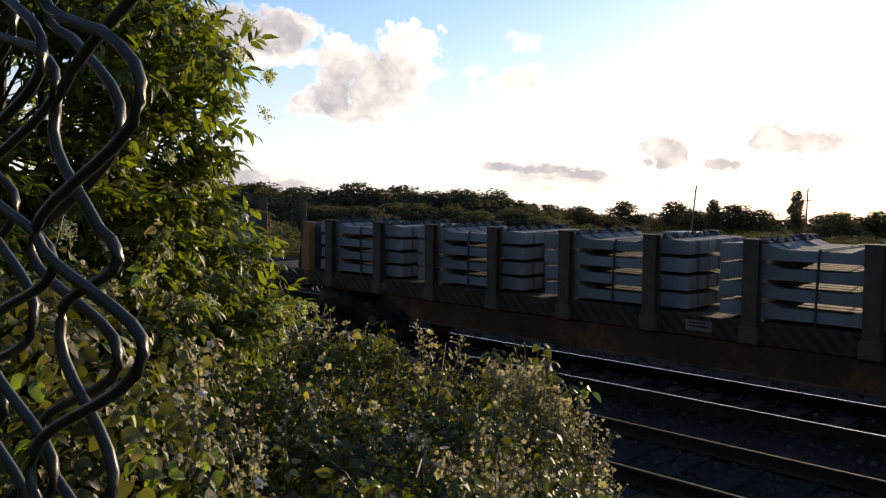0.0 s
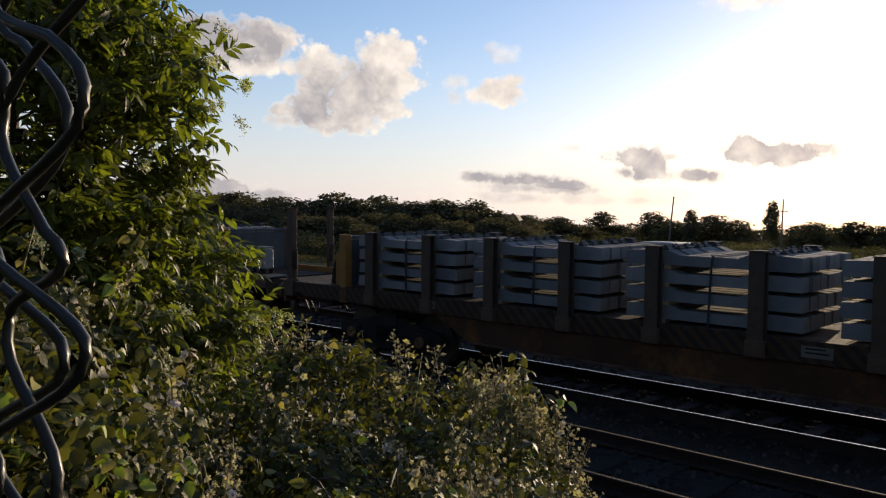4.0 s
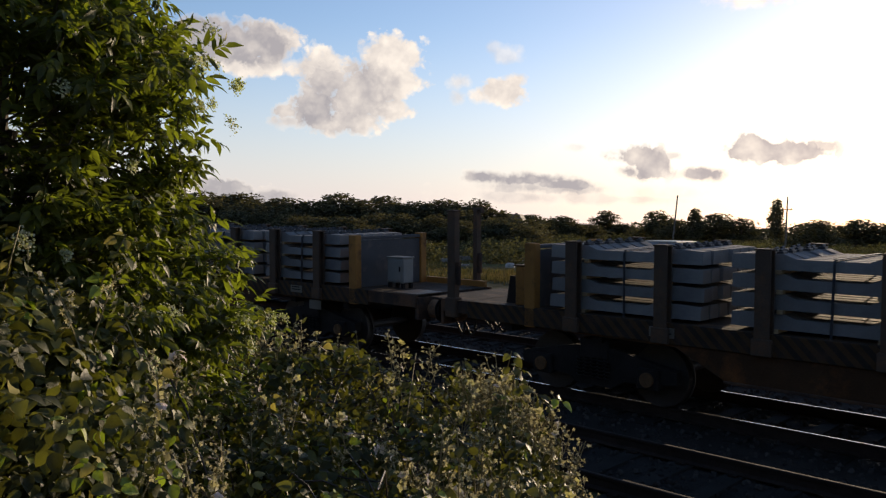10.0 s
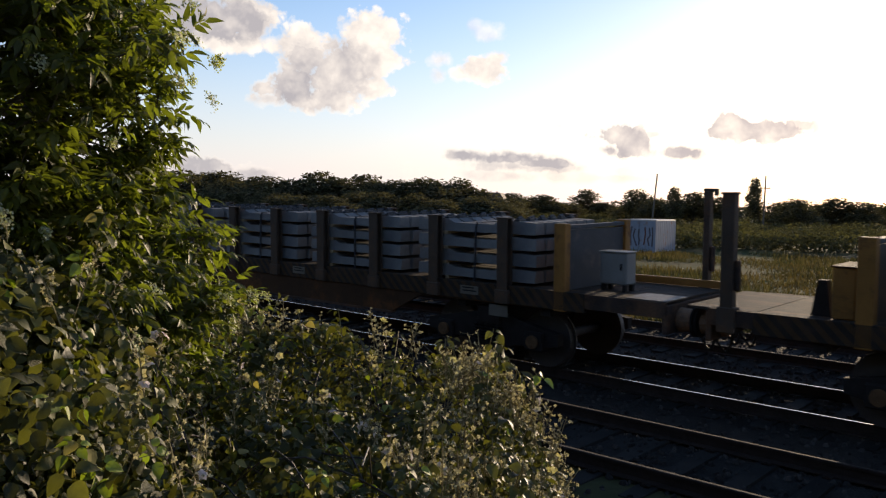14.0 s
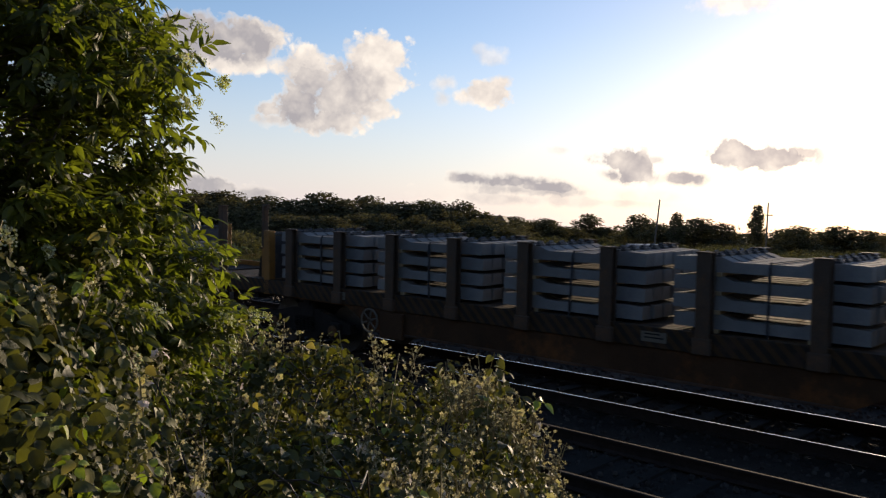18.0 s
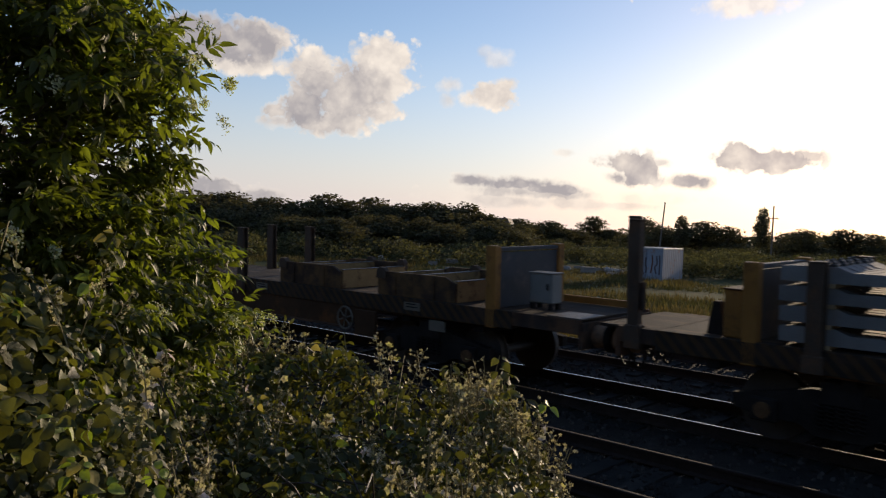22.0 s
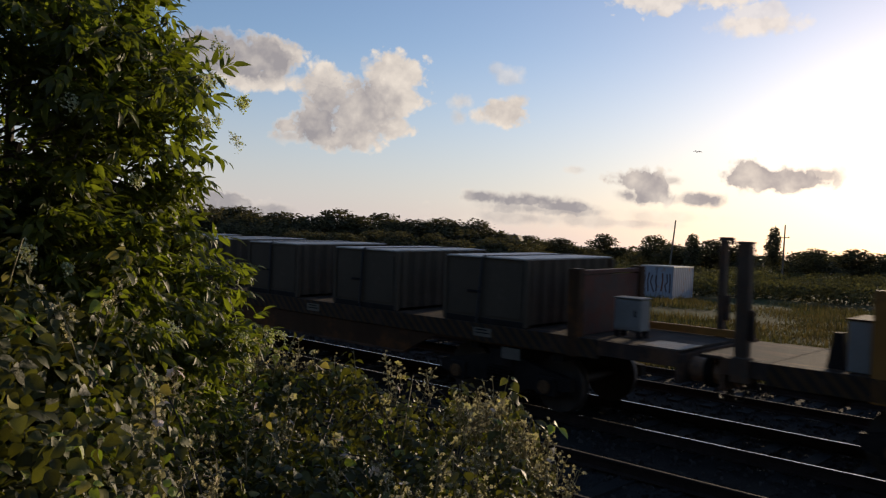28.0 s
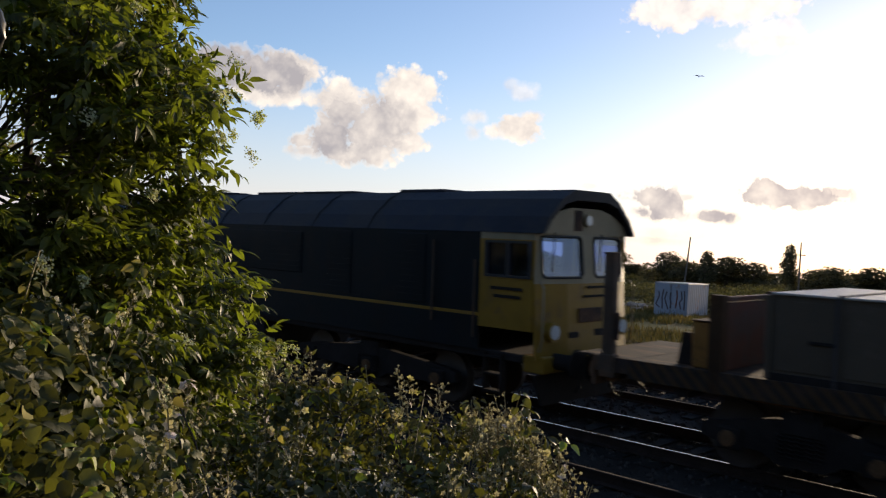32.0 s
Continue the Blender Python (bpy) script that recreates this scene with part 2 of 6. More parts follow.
    return mat


def stripes_material(name, a, b, period):
    """Slanting hazard stripes in worn paint."""
    mat = material(name, a, rough=0.75, spec=0.15, scale=3, vary=0.35, second=(0.05, 0.03, 0.02), mask=0.58, mask_scale=3.0)
    tree = mat.node_tree
    sep = tree.nodes.new("ShaderNodeSeparateXYZ")
    tc = tree.nodes.new("ShaderNodeTexCoord")
    tree.links.new(tc.outputs["Object"], sep.inputs[0])

    def m(op, x, y):
        nd = tree.nodes.new("ShaderNodeMath")
        nd.operation = op
        for slot, v in zip(nd.inputs, (x, y)):
            if isinstance(v, (int, float)):
                slot.default_value = v
            else:
                tree.links.new(v, slot)
        return nd.outputs[0]
    q = m("GREATER_THAN", m("PINGPONG", m("ADD", sep.outputs[0], sep.outputs[2]), period / 2), period / 4)
    mixer = next(n for n in tree.nodes if n.bl_idname == "ShaderNodeMix")
    pick = tree.nodes.new("ShaderNodeMix")
    pick.data_type = "RGBA"
    tree.links.new(q, pick.inputs[0])
    pick.inputs[6].default_value, pick.inputs[7].default_value = (*a, 1), (*b, 1)
    tree.links.new(pick.outputs[2], mixer.inputs[6])
    return mat


M = {
    "concrete": material("concrete", (0.182, 0.174, 0.164), 0.85, scale=2.5, vary=0.18, fine=45, per_object=0.16, second=(0.15, 0.148, 0.148), mask=0.62, mask_scale=1.6, spec=0.25),
    "batten": material("batten_timber", (0.34, 0.24, 0.13), 0.8, scale=3, vary=0.3, fine=50, stretch=(8, 1, 8), per_object=0.25),
    "pad": material("clip_black", (0.02, 0.02, 0.022), 0.55, vary=0.3),
    "strap": material("strap_black", (0.025, 0.025, 0.03), 0.6, vary=0.2),
    "yellow": material("yellow_paint", (0.28, 0.128, 0.030), 0.6, scale=2.0, vary=0.25, second=(0.10, 0.045, 0.02), mask=0.60, mask_scale=2.2, spec=0.2),
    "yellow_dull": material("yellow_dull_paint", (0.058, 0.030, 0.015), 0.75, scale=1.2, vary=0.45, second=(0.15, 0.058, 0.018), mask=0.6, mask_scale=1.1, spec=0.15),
    "trough_side": material("trough_side_paint", (0.125, 0.070, 0.032), 0.8, scale=2.5, vary=0.4, second=(0.055, 0.034, 0.024), mask=0.5, mask_scale=2.8, spec=0.12),
    # light on the inner plates is put into this brighter ochre
    "trough_end": material("trough_lit_end_paint", (0.33, 0.20, 0.085), 0.75, scale=2.5, vary=0.3, second=(0.12, 0.065, 0.035), mask=0.6, mask_scale=3.5, spec=0.15),
    "rust": material("rust_brown", (0.11, 0.06, 0.035), 0.85, scale=2.2, vary=0.4, second=(0.05, 0.035, 0.028), mask=0.5, mask_scale=1.6, spec=0.15),
    "post": material("stanchion_paint", (0.072, 0.050, 0.036), 0.75, scale=2.0, vary=0.35, second=(0.10, 0.055, 0.03), mask=0.55, mask_scale=3.0, spec=0.2),
    "dark": material("underframe_grime", (0.024, 0.020, 0.018), 0.8, scale=3, vary=0.4, spec=0.1),
    "buffer": material("dusty_buffer_paint", (0.25, 0.13, 0.065), 0.7, scale=4, vary=0.3, second=(0.1, 0.07, 0.05), mask=0.6, mask_scale=3.0),
    "steel": material("wheel_steel", (0.06, 0.05, 0.045), 0.6, metal=0.3, scale=4, vary=0.3),
    "axlebox": material("axlebox_rust", (0.13, 0.07, 0.032), 0.75, scale=5, vary=0.35, spec=0.2),
    "deck": material("deck_timber", (0.050, 0.037, 0.028), 0.85, scale=1.5, vary=0.35, fine=30, stretch=(1, 6, 1), second=(0.115, 0.072, 0.045), mask=0.58, mask_scale=1.1, per_object=0.3, spec=0.15),
    "panel": material("grey_panel", (0.066, 0.068, 0.074), 0.7, scale=1.5, vary=0.22, second=(0.13, 0.11, 0.10), mask=0.6, mask_scale=2.0, spec=0.2),
    "red": material("red_oxide", (0.12, 0.048, 0.034), 0.75, scale=2.0, vary=0.3, second=(0.09, 0.06, 0.05), mask=0.52, mask_scale=2.4, spec=0.2),
    "white_box": material("white_cabinet", (0.235, 0.225, 0.205), 0.6, scale=2, vary=0.15, second=(0.36, 0.32, 0.28), mask=0.66, mask_scale=3.0, spec=0.3),
    "rail": material("rail_head_steel", (0.62, 0.61, 0.60), 0.22, metal=1.0, scale=4, vary=0.15, bump=0.05),
    "rail_rust": material("rail_rust", (0.035, 0.024, 0.019), 0.95, spec=0.1, scale=5, vary=0.35),
    "rail_dull": material("rail_head_dull", (0.040, 0.032, 0.027), 0.8, metal=0.1, scale=4, vary=0.3, bump=0.1),
    "tie": material("track_sleeper", (0.030, 0.027, 0.024), 0.9, scale=3, vary=0.3, per_object=0.25, spec=0.1),
    "ballast": material("ballast", (0.040, 0.036, 0.032), 0.92, scale=1.2, vary=0.35, fine=26, bump=0.9, depth=0.05, second=(0.028, 0.025, 0.022), mask=0.55, mask_scale=0.5, spec=0.05),
    "stone": material("ballast_stone", (0.046, 0.041, 0.037), 0.9, scale=8, vary=0.3, island=0.45, spec=0.05),
    "ground": material("rough_ground", (0.066, 0.062, 0.032), 0.95, scale=0.12, vary=0.35, fine=2.2, bump=0.6, depth=0.15, second=(0.045, 0.058, 0.022), mask=0.5, mask_scale=0.06, spec=0.02),
    "grass": material("dry_grass", (0.105, 0.085, 0.042), 0.9, scale=0.12, vary=0.4, island=0.45, through=0.35, through_tint=(1.3, 1.2, 0.6), second=(0.062, 0.062, 0.028), mask=0.5, mask_scale=0.22, spec=0.1),
    "shrub": material("shrub_leaves", (0.078, 0.074, 0.038), 0.9, scale=0.1, vary=0.45, island=0.5, through=0.3, through_tint=(1.35, 1.35, 0.6), spec=0.2),
    # haze over the distance is put into this colour: lighter, greyer leaves
    "tree_leaf": material("tree_leaves", (0.086, 0.080, 0.050), 0.9, scale=0.1, vary=0.4, island=0.5, through=0.35, through_tint=(1.35, 1.3, 0.65), spec=0.15),
    "twig": material("elder_twigs", (0.09, 0.075, 0.05), 0.8, scale=6, vary=0.3),
    "bark": material("bark", (0.10, 0.08, 0.06), 0.9, scale=6, vary=0.35, stretch=(1, 1, 0.25)),
    "elder_leaf": material("elder_leaves", (0.112, 0.120, 0.026), 0.5, scale=2, vary=0.25, fine=90, island=0.45, through=0.5, bump=0.15, spec=0.4),
    "elder_flower": material("elder_flowers", (0.52, 0.50, 0.33), 0.8, scale=6, vary=0.25, island=0.25, through=0.25),
    "bramble_leaf": material("bramble_leaves", (0.084, 0.086, 0.026), 0.55, scale=3, vary=0.25, fine=70, island=0.55, through=0.34, through_tint=(1.45, 1.45, 0.5), bump=0.5, depth=0.004, spec=0.3),
    "bramble_pale": material("bramble_leaf_undersides", (0.30, 0.265, 0.10), 0.8, scale=3, vary=0.2, island=0.35, through=0.4, through_tint=(1.3, 1.25, 0.6), spec=0.15),
    "bramble_young": material("young_bramble_leaves", (0.23, 0.27, 0.04), 0.55, scale=3, vary=0.2, island=0.3, through=0.3),
    "bramble_flower": material("bramble_flowers", (0.62, 0.50, 0.47), 0.8, scale=8, vary=0.2, island=0.2, through=0.2),
    "seed": material("dry_flower_heads", (0.38, 0.35, 0.22), 0.9, scale=8, vary=0.3, island=0.35, through=0.4, through_tint=(1.1, 1.08, 0.85), bump=0),
    "cane": material("bramble_cane", (0.05, 0.034, 0.022), 0.6, scale=8, vary=0.3),
    "stem": material("bramble_stem", (0.22, 0.18, 0.08), 0.7, scale=8, vary=0.3),
    "wire": material("coated_wire", (0.036, 0.035, 0.028), 0.36, scale=40, vary=0.3, fine=220, bump=0.08, depth=0.0005, spec=0.35),
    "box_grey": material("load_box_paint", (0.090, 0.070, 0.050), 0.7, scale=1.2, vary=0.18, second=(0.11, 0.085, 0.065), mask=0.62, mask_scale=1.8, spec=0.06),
    # lid colour, much paler than the box sides
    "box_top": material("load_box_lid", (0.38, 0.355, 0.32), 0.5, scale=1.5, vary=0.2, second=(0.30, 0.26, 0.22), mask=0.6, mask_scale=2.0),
    "loco_green": material("loco_dark_green", (0.007, 0.011, 0.013), 0.55, scale=1.5, vary=0.25, second=(0.014, 0.013, 0.012), mask=0.6, mask_scale=1.2, spec=0.1),
    "loco_roof": material("loco_roof_grime", (0.018, 0.021, 0.030), 0.6, scale=1.2, vary=0.35, second=(0.03, 0.028, 0.028), mask=0.5, mask_scale=1.0, spec=0.15),
    "loco_yellow": material("loco_yellow", (0.24, 0.13, 0.012), 0.5, scale=2.0, vary=0.18, second=(0.16, 0.09, 0.035), mask=0.62, mask_scale=2.4, spec=0.25),
    "loco_cream": material("loco_window_surround", (0.25, 0.20, 0.12), 0.55, scale=2.0, vary=0.2, second=(0.2, 0.14, 0.09), mask=0.66, mask_scale=3.0, spec=0.25),
    "rubber": material("black_rubber", (0.02, 0.02, 0.02), 0.7, vary=0.2),
    "lamp_glass": material("headlamp_lens", (0.55, 0.55, 0.52), 0.15, vary=0.1, bump=0.0, spec=0.8),
    "yard_box": material("container_paint", (0.19, 0.22, 0.27), 0.7, scale=0.8, vary=0.2, second=(0.22, 0.12, 0.08), mask=0.62, mask_scale=1.2),
    "scrawl": material("spray_paint", (0.06, 0.05, 0.06), 0.7, vary=0.2),
    "white": material("white_sheet", (0.8, 0.8, 0.78), 0.6, vary=0.08),
    "clutter": material("yard_clutter", (0.24, 0.22, 0.20), 0.8, scale=1.0, vary=0.4, per_object=0.5),
    "roof_tile": material("roof_tiles", (0.12, 0.09, 0.075), 0.8, scale=0.6, vary=0.3),
    "wood_pole": material("pole_wood", (0.10, 0.085, 0.07), 0.85, scale=3, vary=0.3),
    "tread_plate": material("tread_plate_steel", (0.10, 0.09, 0.08), 0.55, metal=0.4, scale=3, vary=0.3, fine=80, second=(0.09, 0.07, 0.055), mask=0.5, mask_scale=3.0),
    "plate": material("number_plate", (0.13, 0.115, 0.09), 0.7, scale=4, vary=0.2),
    "feather": material("dark_feathers", (0.05, 0.05, 0.055), 0.8, vary=0.2),
}
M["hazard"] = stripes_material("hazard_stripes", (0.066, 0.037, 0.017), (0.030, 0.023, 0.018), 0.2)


def glass_material():
    mat = bpy.data.materials.new("sky_tinted_cab_glass")
    mat.use_nodes = True
    node, link = nodes_of(mat.node_tree)
    out = node("ShaderNodeOutputMaterial")
    gloss = node("ShaderNodeBsdfGlossy", i_Roughness=0.06)
    gloss.inputs[0].default_value = (0.9, 0.95, 1.0, 1)
    clear = node("ShaderNodeBsdfTransparent")
    # the blue sky's reflection is put into the tint of the glass
    clear.inputs[0].default_value = (0.30, 0.42, 0.70, 1)
    mx = node("ShaderNodeMixShader", i_Fac=0.12)
    link(clear.outputs[0], mx.inputs[1])
    link(gloss.outputs[0], mx.inputs[2])
    link(mx.outputs[0], out.inputs[0])
    return mat


M["glass"] = glass_material()

# ---------------------------------------------------------------- mesh helpers


def box(bm, x0, x1, y0, y1, z0, z1, bevel=0.0):
    m = Matrix.Translation(((x0 + x1) / 2, (y0 + y1) / 2, (z0 + z1) / 2)) @ Matrix.Diagonal((abs(x1 - x0), abs(y1 - y0), abs(z1 - z0), 1))
    r = bmesh.ops.create_cube(bm, size=1, matrix=m)
    if bevel:
        edges = list({e for v in r["verts"] for e in v.link_edges})
        bmesh.ops.bevel(bm, geom=edges, offset=bevel, segments=1, affect="EDGES")


def rod(bm, a, b, r0, r1=None, seg=10):
    a, b = Vector(a), Vector(b)
    d = b - a
    m = Matrix.Translation((a + b) / 2) @ d.to_track_quat("Z", "Y").to_matrix().to_4x4()
    bmesh.ops.create_cone(bm, cap_ends=True, segments=seg, radius1=r0, radius2=r0 if r1 is None else r1, depth=d.length, matrix=m)


def prism(bm, outline, y0, y1):
    """An outline in x, z drawn out along y."""
    a = [bm.verts.new((x, y0, z)) for x, z in outline]
    b = [bm.verts.new((x, y1, z)) for x, z in outline]
    k = len(outline)
    bm.faces.new(a)
    bm.faces.new(b[::-1])
    for i in range(k):
        bm.faces.new((a[i], b[i], b[(i + 1) % k], a[(i + 1) % k]))
    bmesh.ops.recalc_face_normals(bm, faces=bm.faces[:])


def prism_x(bm, outline, x0, x1):
    """An outline in y, z drawn out along x."""
    a = [bm.verts.new((x0, y, z)) for y, z in outline]
    b = [bm.verts.new((x1, y, z)) for y, z in outline]
    k = len(outline)
    bm.faces.new(a)
    bm.faces.new(b[::-1])
    for i in range(k):
        bm.faces.new((a[i], b[i], b[(i + 1) % k], a[(i + 1) % k]))
    bmesh.ops.recalc_face_normals(bm, faces=bm.faces[:])


def mesh_of(bm, mat, name="mesh", smooth=False):
    me = bpy.data.meshes.new(name)
    bm.to_mesh(me)
    bm.free()
    me.materials.append(mat)
    if smooth:
        me.shade_smooth()
    return me


def part(name, bm, mat, parent, label="", smooth=False):
    ob = new(name, mesh_of(bm, mat, name, smooth) if isinstance(bm, bmesh.types.BMesh) else bm)
    ob.parent = parent
    if label:
        tagged(ob, label)
    return ob


def thing(name, m, label, category, group="", kind=""):
    ob = new(name)
    ob.empty_display_size = 0.2
    ob.matrix_basis = m
    return tagged(ob, label, category, group, kind)


def solid(name, bm, mat, m, label, category, group="", kind="", smooth=False):
    ob = new(name, mesh_of(bm, mat, name, smooth) if isinstance(bm, bmesh.types.BMesh) else bm)
    ob.matrix_basis = m
    return tagged(ob, label, category, group, kind)


def mesh_from(name, verts, faces, mat):
    me = bpy.data.meshes.new(name)
    me.from_pydata([tuple(v) for v in verts], [], [tuple(f) for f in faces])
    for one in (mat if isinstance(mat, (list, tuple)) else [mat]):
        me.materials.append(one)
    return me


def tube(bm, points, r, seg=8):
    """A round bar along points."""
    pts = [Vector(q) for q in points]
    rings = []
    up = Vector((0.3, 0.2, 1)).normalized()
    for i, q in enumerate(pts):
        d = (pts[min(i + 1, len(pts) - 1)] - pts[max(i - 1, 0)]).normalized()
        side = d.cross(up)
        side = side.normalized() if side.length > 1e-4 else d.orthogonal().normalized()
        top = side.cross(d)
        rings.append([bm.verts.new(q + r * (math.cos(2 * math.pi * k / seg) * side + math.sin(2 * math.pi * k / seg) * top)) for k in range(seg)])
    for a, b in zip(rings, rings[1:]):
        for k in range(seg):
            bm.faces.new((a[k], a[(k + 1) % seg], b[(k + 1) % seg], b[k]))
    bm.faces.new(rings[0][::-1])
    bm.faces.new(rings[-1])


# ---------------------------------------------------------------- plan
YN = 11.106              # the near rail of the train's track
CANT = 2.2               # degrees by which the tracks lean towards the camera
FORM = pose(0, YN, 0, CANT, 0, 0)
CENTRE = 0.7525          # from the near rail to the middle of its track
TRAIN = [  # seconds, metres that the train has gone
    (0, 0.00), (0.5, 0.20), (1, 0.39), (1.5, 0.60), (2, 0.82), (2.5, 1.08), (4.5, 2.16), (5, 2.47),
    (5.5, 2.79), (6, 3.13), (6.5, 3.47), (7, 3.82), (7.5, 4.19), (8, 4.57), (8.5, 4.99), (9, 5.42),
    (9.5, 5.87), (10, 6.36), (10.5, 6.87), (11, 7.45), (11.5, 8.04), (12, 8.68), (12.5, 9.37), (13, 10.07),
    (13.5, 10.76), (15.5, 14.21), (16, 15.15), (16.5, 16.12), (17, 17.13), (17.5, 18.22), (18, 19.28), (18.5, 20.38),
    (19, 21.53), (19.5, 22.79), (20, 24.01), (20.5, 25.28), (21, 26.64), (21.5, 28.03), (22, 29.42), (22.5, 30.95),
    (23, 32.58), (23.5, 34.09), (24, 35.72), (24.5, 37.44), (25, 39.21), (25.5, 40.96), (27.5, 48.21), (28, 50.18),
    (28.5, 52.11), (29, 54.09), (29.5, 56.26), (30, 58.46), (30.5, 60.54), (31, 62.66), (31.5, 64.98), (32, 67.32),
]
PITCH = 19.35
WAGON_X = {"A": 0.70, "B": 0.70 - PITCH, "C": 0.70 - 2 * PITCH, "D": 0.70 - 3 * PITCH}
LOCO_X = -75.35
BAYS = (-1.79, -4.75, -7.70, -10.65, -13.55)
RIDERS = []              # things that go with the train: object, x, y, z on the track
WHEELSETS = []           # wheelsets: object, its place in its vehicle


def on_train(x, y=0.0, z=0.0):
    return FORM @ Matrix.Translation((x, CENTRE + y, z))

# ---------------------------------------------------------------- ground, tracks


def smooth_step(a, b, x):
    q = min(1, max(0, (x - a) / (b - a)))
    return q * q * (3 - 2 * q)


def ground_height(x, y):
    near = 0.95 - 1.45 * smooth_step(1.4, 6.0, y)
    bed = -0.32 * (1 - smooth_step(19.0, 25.0, y)) - 0.8 * smooth_step(19.0, 25.0, y)
    h = near if y < 6.0 else bed + (-0.5 - -0.32) * (1 - smooth_step(6.0, 7.2, y))
    far = smooth_step(30, 90, y)
    return h + far * 0.35 * noise.noise((x * 0.02, y * 0.02, 0)) + 0.05 * noise.noise((x * 0.6, y * 0.6, 3)) * smooth_step(19, 23, y)


def build_ground():
    def steps(lo, hi, fine, k):
        out, v, d = [], 0.0, fine
        while v < hi:
            out.append(v)
            v += d
            d *= k
        out.append(hi)
        neg, v, d = [], -fine, fine
        while v > lo:
            neg.append(v)
            v -= d
            d *= k
        return [lo, *neg[::-1], *out]
    xs, ys = steps(-3500, 3500, 0.9, 1.045), steps(-3500, 3500, 0.35, 1.035)
    verts = [(x, y, ground_height(x, y)) for y in ys for x in xs]
    w = len(xs)
    faces = [(j * w + i, j * w + i + 1, (j + 1) * w + i + 1, (j + 1) * w + i) for j in range(len(ys) - 1) for i in range(w - 1)]
    ob = new("ground", mesh_from("ground", verts, faces, M["ground"]))
    ob.data.shade_smooth()
    tagged(ob, "rough ground with dry grass and earth beside the railway", "ground", kind="structure")


build_ground()

X0, X1 = -260.0, 120.0


def build_bed():
    """One broad bed of ballast with shoulders, in the lean of the tracks."""
    bm = bmesh.new()
    prof = [(-5.3, -0.75), (-4.5, -0.22), (-1.0, -0.19), (2.4, -0.2), (5.9, -0.2), (6.6, -0.55), (6.6, -1.3), (-5.3, -1.3)]
    prism_x(bm, prof, X0, X1)
    solid("ballast_bed", bm, M["ballast"], FORM, "dark grey crushed stone ballast under the tracks", "ballast", kind="structure")
    rng = random.Random(3)
    verts, faces = [], []
    for _ in range(15000):
        x = -30 + 36 * rng.random() ** 0.8
        v = rng.uniform(-4.6, 5.6)
        z = -0.2 + 0.03 * rng.random() - (0.5 * max(0, -4.3 - v))
        r = rng.uniform(0.018, 0.05)
        k = len(verts)
        a = rng.random() * 6.28
        for q in range(4):
            verts.append((x + r * math.cos(a + q * 1.57 + rng.random() * 0.6), v + r * math.sin(a + q * 1.57 + rng.random() * 0.6), z - 0.01))
        for q in range(3):
            verts.append((x + 0.6 * r * math.cos(a + q * 2.09), v + 0.6 * r * math.sin(a + q * 2.09), z + r * rng.uniform(0.5, 0.9)))
        faces += [(k, k + 1, k + 4), (k + 1, k + 2, k + 5), (k + 2, k + 3, k + 6), (k + 3, k, k + 4), (k + 1, k + 5, k + 4), (k + 2, k + 6, k + 5), (k + 3, k + 4, k + 6), (k + 4, k + 5, k + 6)]
    ob = new("ballast_stones", mesh_from("ballast_stones", verts, faces, M["stone"]))
    ob.matrix_basis = FORM
    tagged(ob, "loose grey ballast stones between the rails", "stones", kind="stuff")


build_bed()


def rail_mesh(head):
    prof = [(-0.07, -0.159), (0.07, -0.159), (0.07, -0.148), (0.012, -0.13), (0.01, -0.045), (0.034, -0.035), (0.036, -0.004), (0.026, -0.0020), (0.010, 0.0), (-0.010, 0.0), (-0.026, -0.0020), (-0.036, -0.004), (-0.034, -0.035), (-0.01, -0.045), (-0.012, -0.13), (-0.07, -0.148)]
    bm = bmesh.new()
    prism_x(bm, prof, X0, X1)
    me = mesh_of(bm, M["rail_rust"], "rail")
    me.materials.append(head)
    for poly in me.polygons:
        c = poly.center
        if c.z > -0.002 and abs(c.y) < 0.01 and abs(poly.normal.x) < 0.5:
            poly.material_index = 1
    return me


RAILS = {"track_main": (0.0, 1.505, "rail"), "track_near": (-3.24, -1.735, "rail_dull"), "track_far": (3.47, 4.975, "rail_dull")}


def build_tracks():
    bm = bmesh.new()
    prism(bm, [(-0.125, -0.30), (0.125, -0.30), (0.105, -0.165), (-0.105, -0.165)], -1.25, 1.25)
    tie = mesh_of(bm, M["tie"], "sleeper")
    bm = bmesh.new()
    for s in (-1, 1):
        rod(bm, (s * 0.05 * 0, s * 0.09, -0.155), (0, s * 0.16, -0.135), 0.018, seg=5)
        box(bm, -0.05, 0.05, s * 0.07, s * 0.15, -0.16, -0.14)
    clip = mesh_of(bm, M["rail_rust"], "clip")
    meshes = {k: rail_mesh(M[k]) for k in ("rail", "rail_dull")}
    for name, (a, b, head) in RAILS.items():
        label = {"track_main": "railway track with bright worn rails", "track_near": "railway track with dull rails beside the bushes", "track_far": "rusty siding track behind the train"}[name]
        th = thing("railway_track", FORM @ Matrix.Translation((0, (a + b) / 2, 0)), label, "railway track", "railway tracks", "structure")
        half = (b - a) / 2
        for s in (-1, 1):
            r = part("rail", meshes[head], None, th)
            r.location = (0, s * half, 0)
        for i in range(70):
            q = part("sleeper", tie, None, th)
            q.location = (5 - i * 0.65, 0, 0)
            if name != "track_far" and i < 46:
                for s in (-1, 1):
                    c = part("rail_clip", clip, None, q)
                    c.location = (0, s * half, 0)


build_tracks()

# ---------------------------------------------------------------- the train


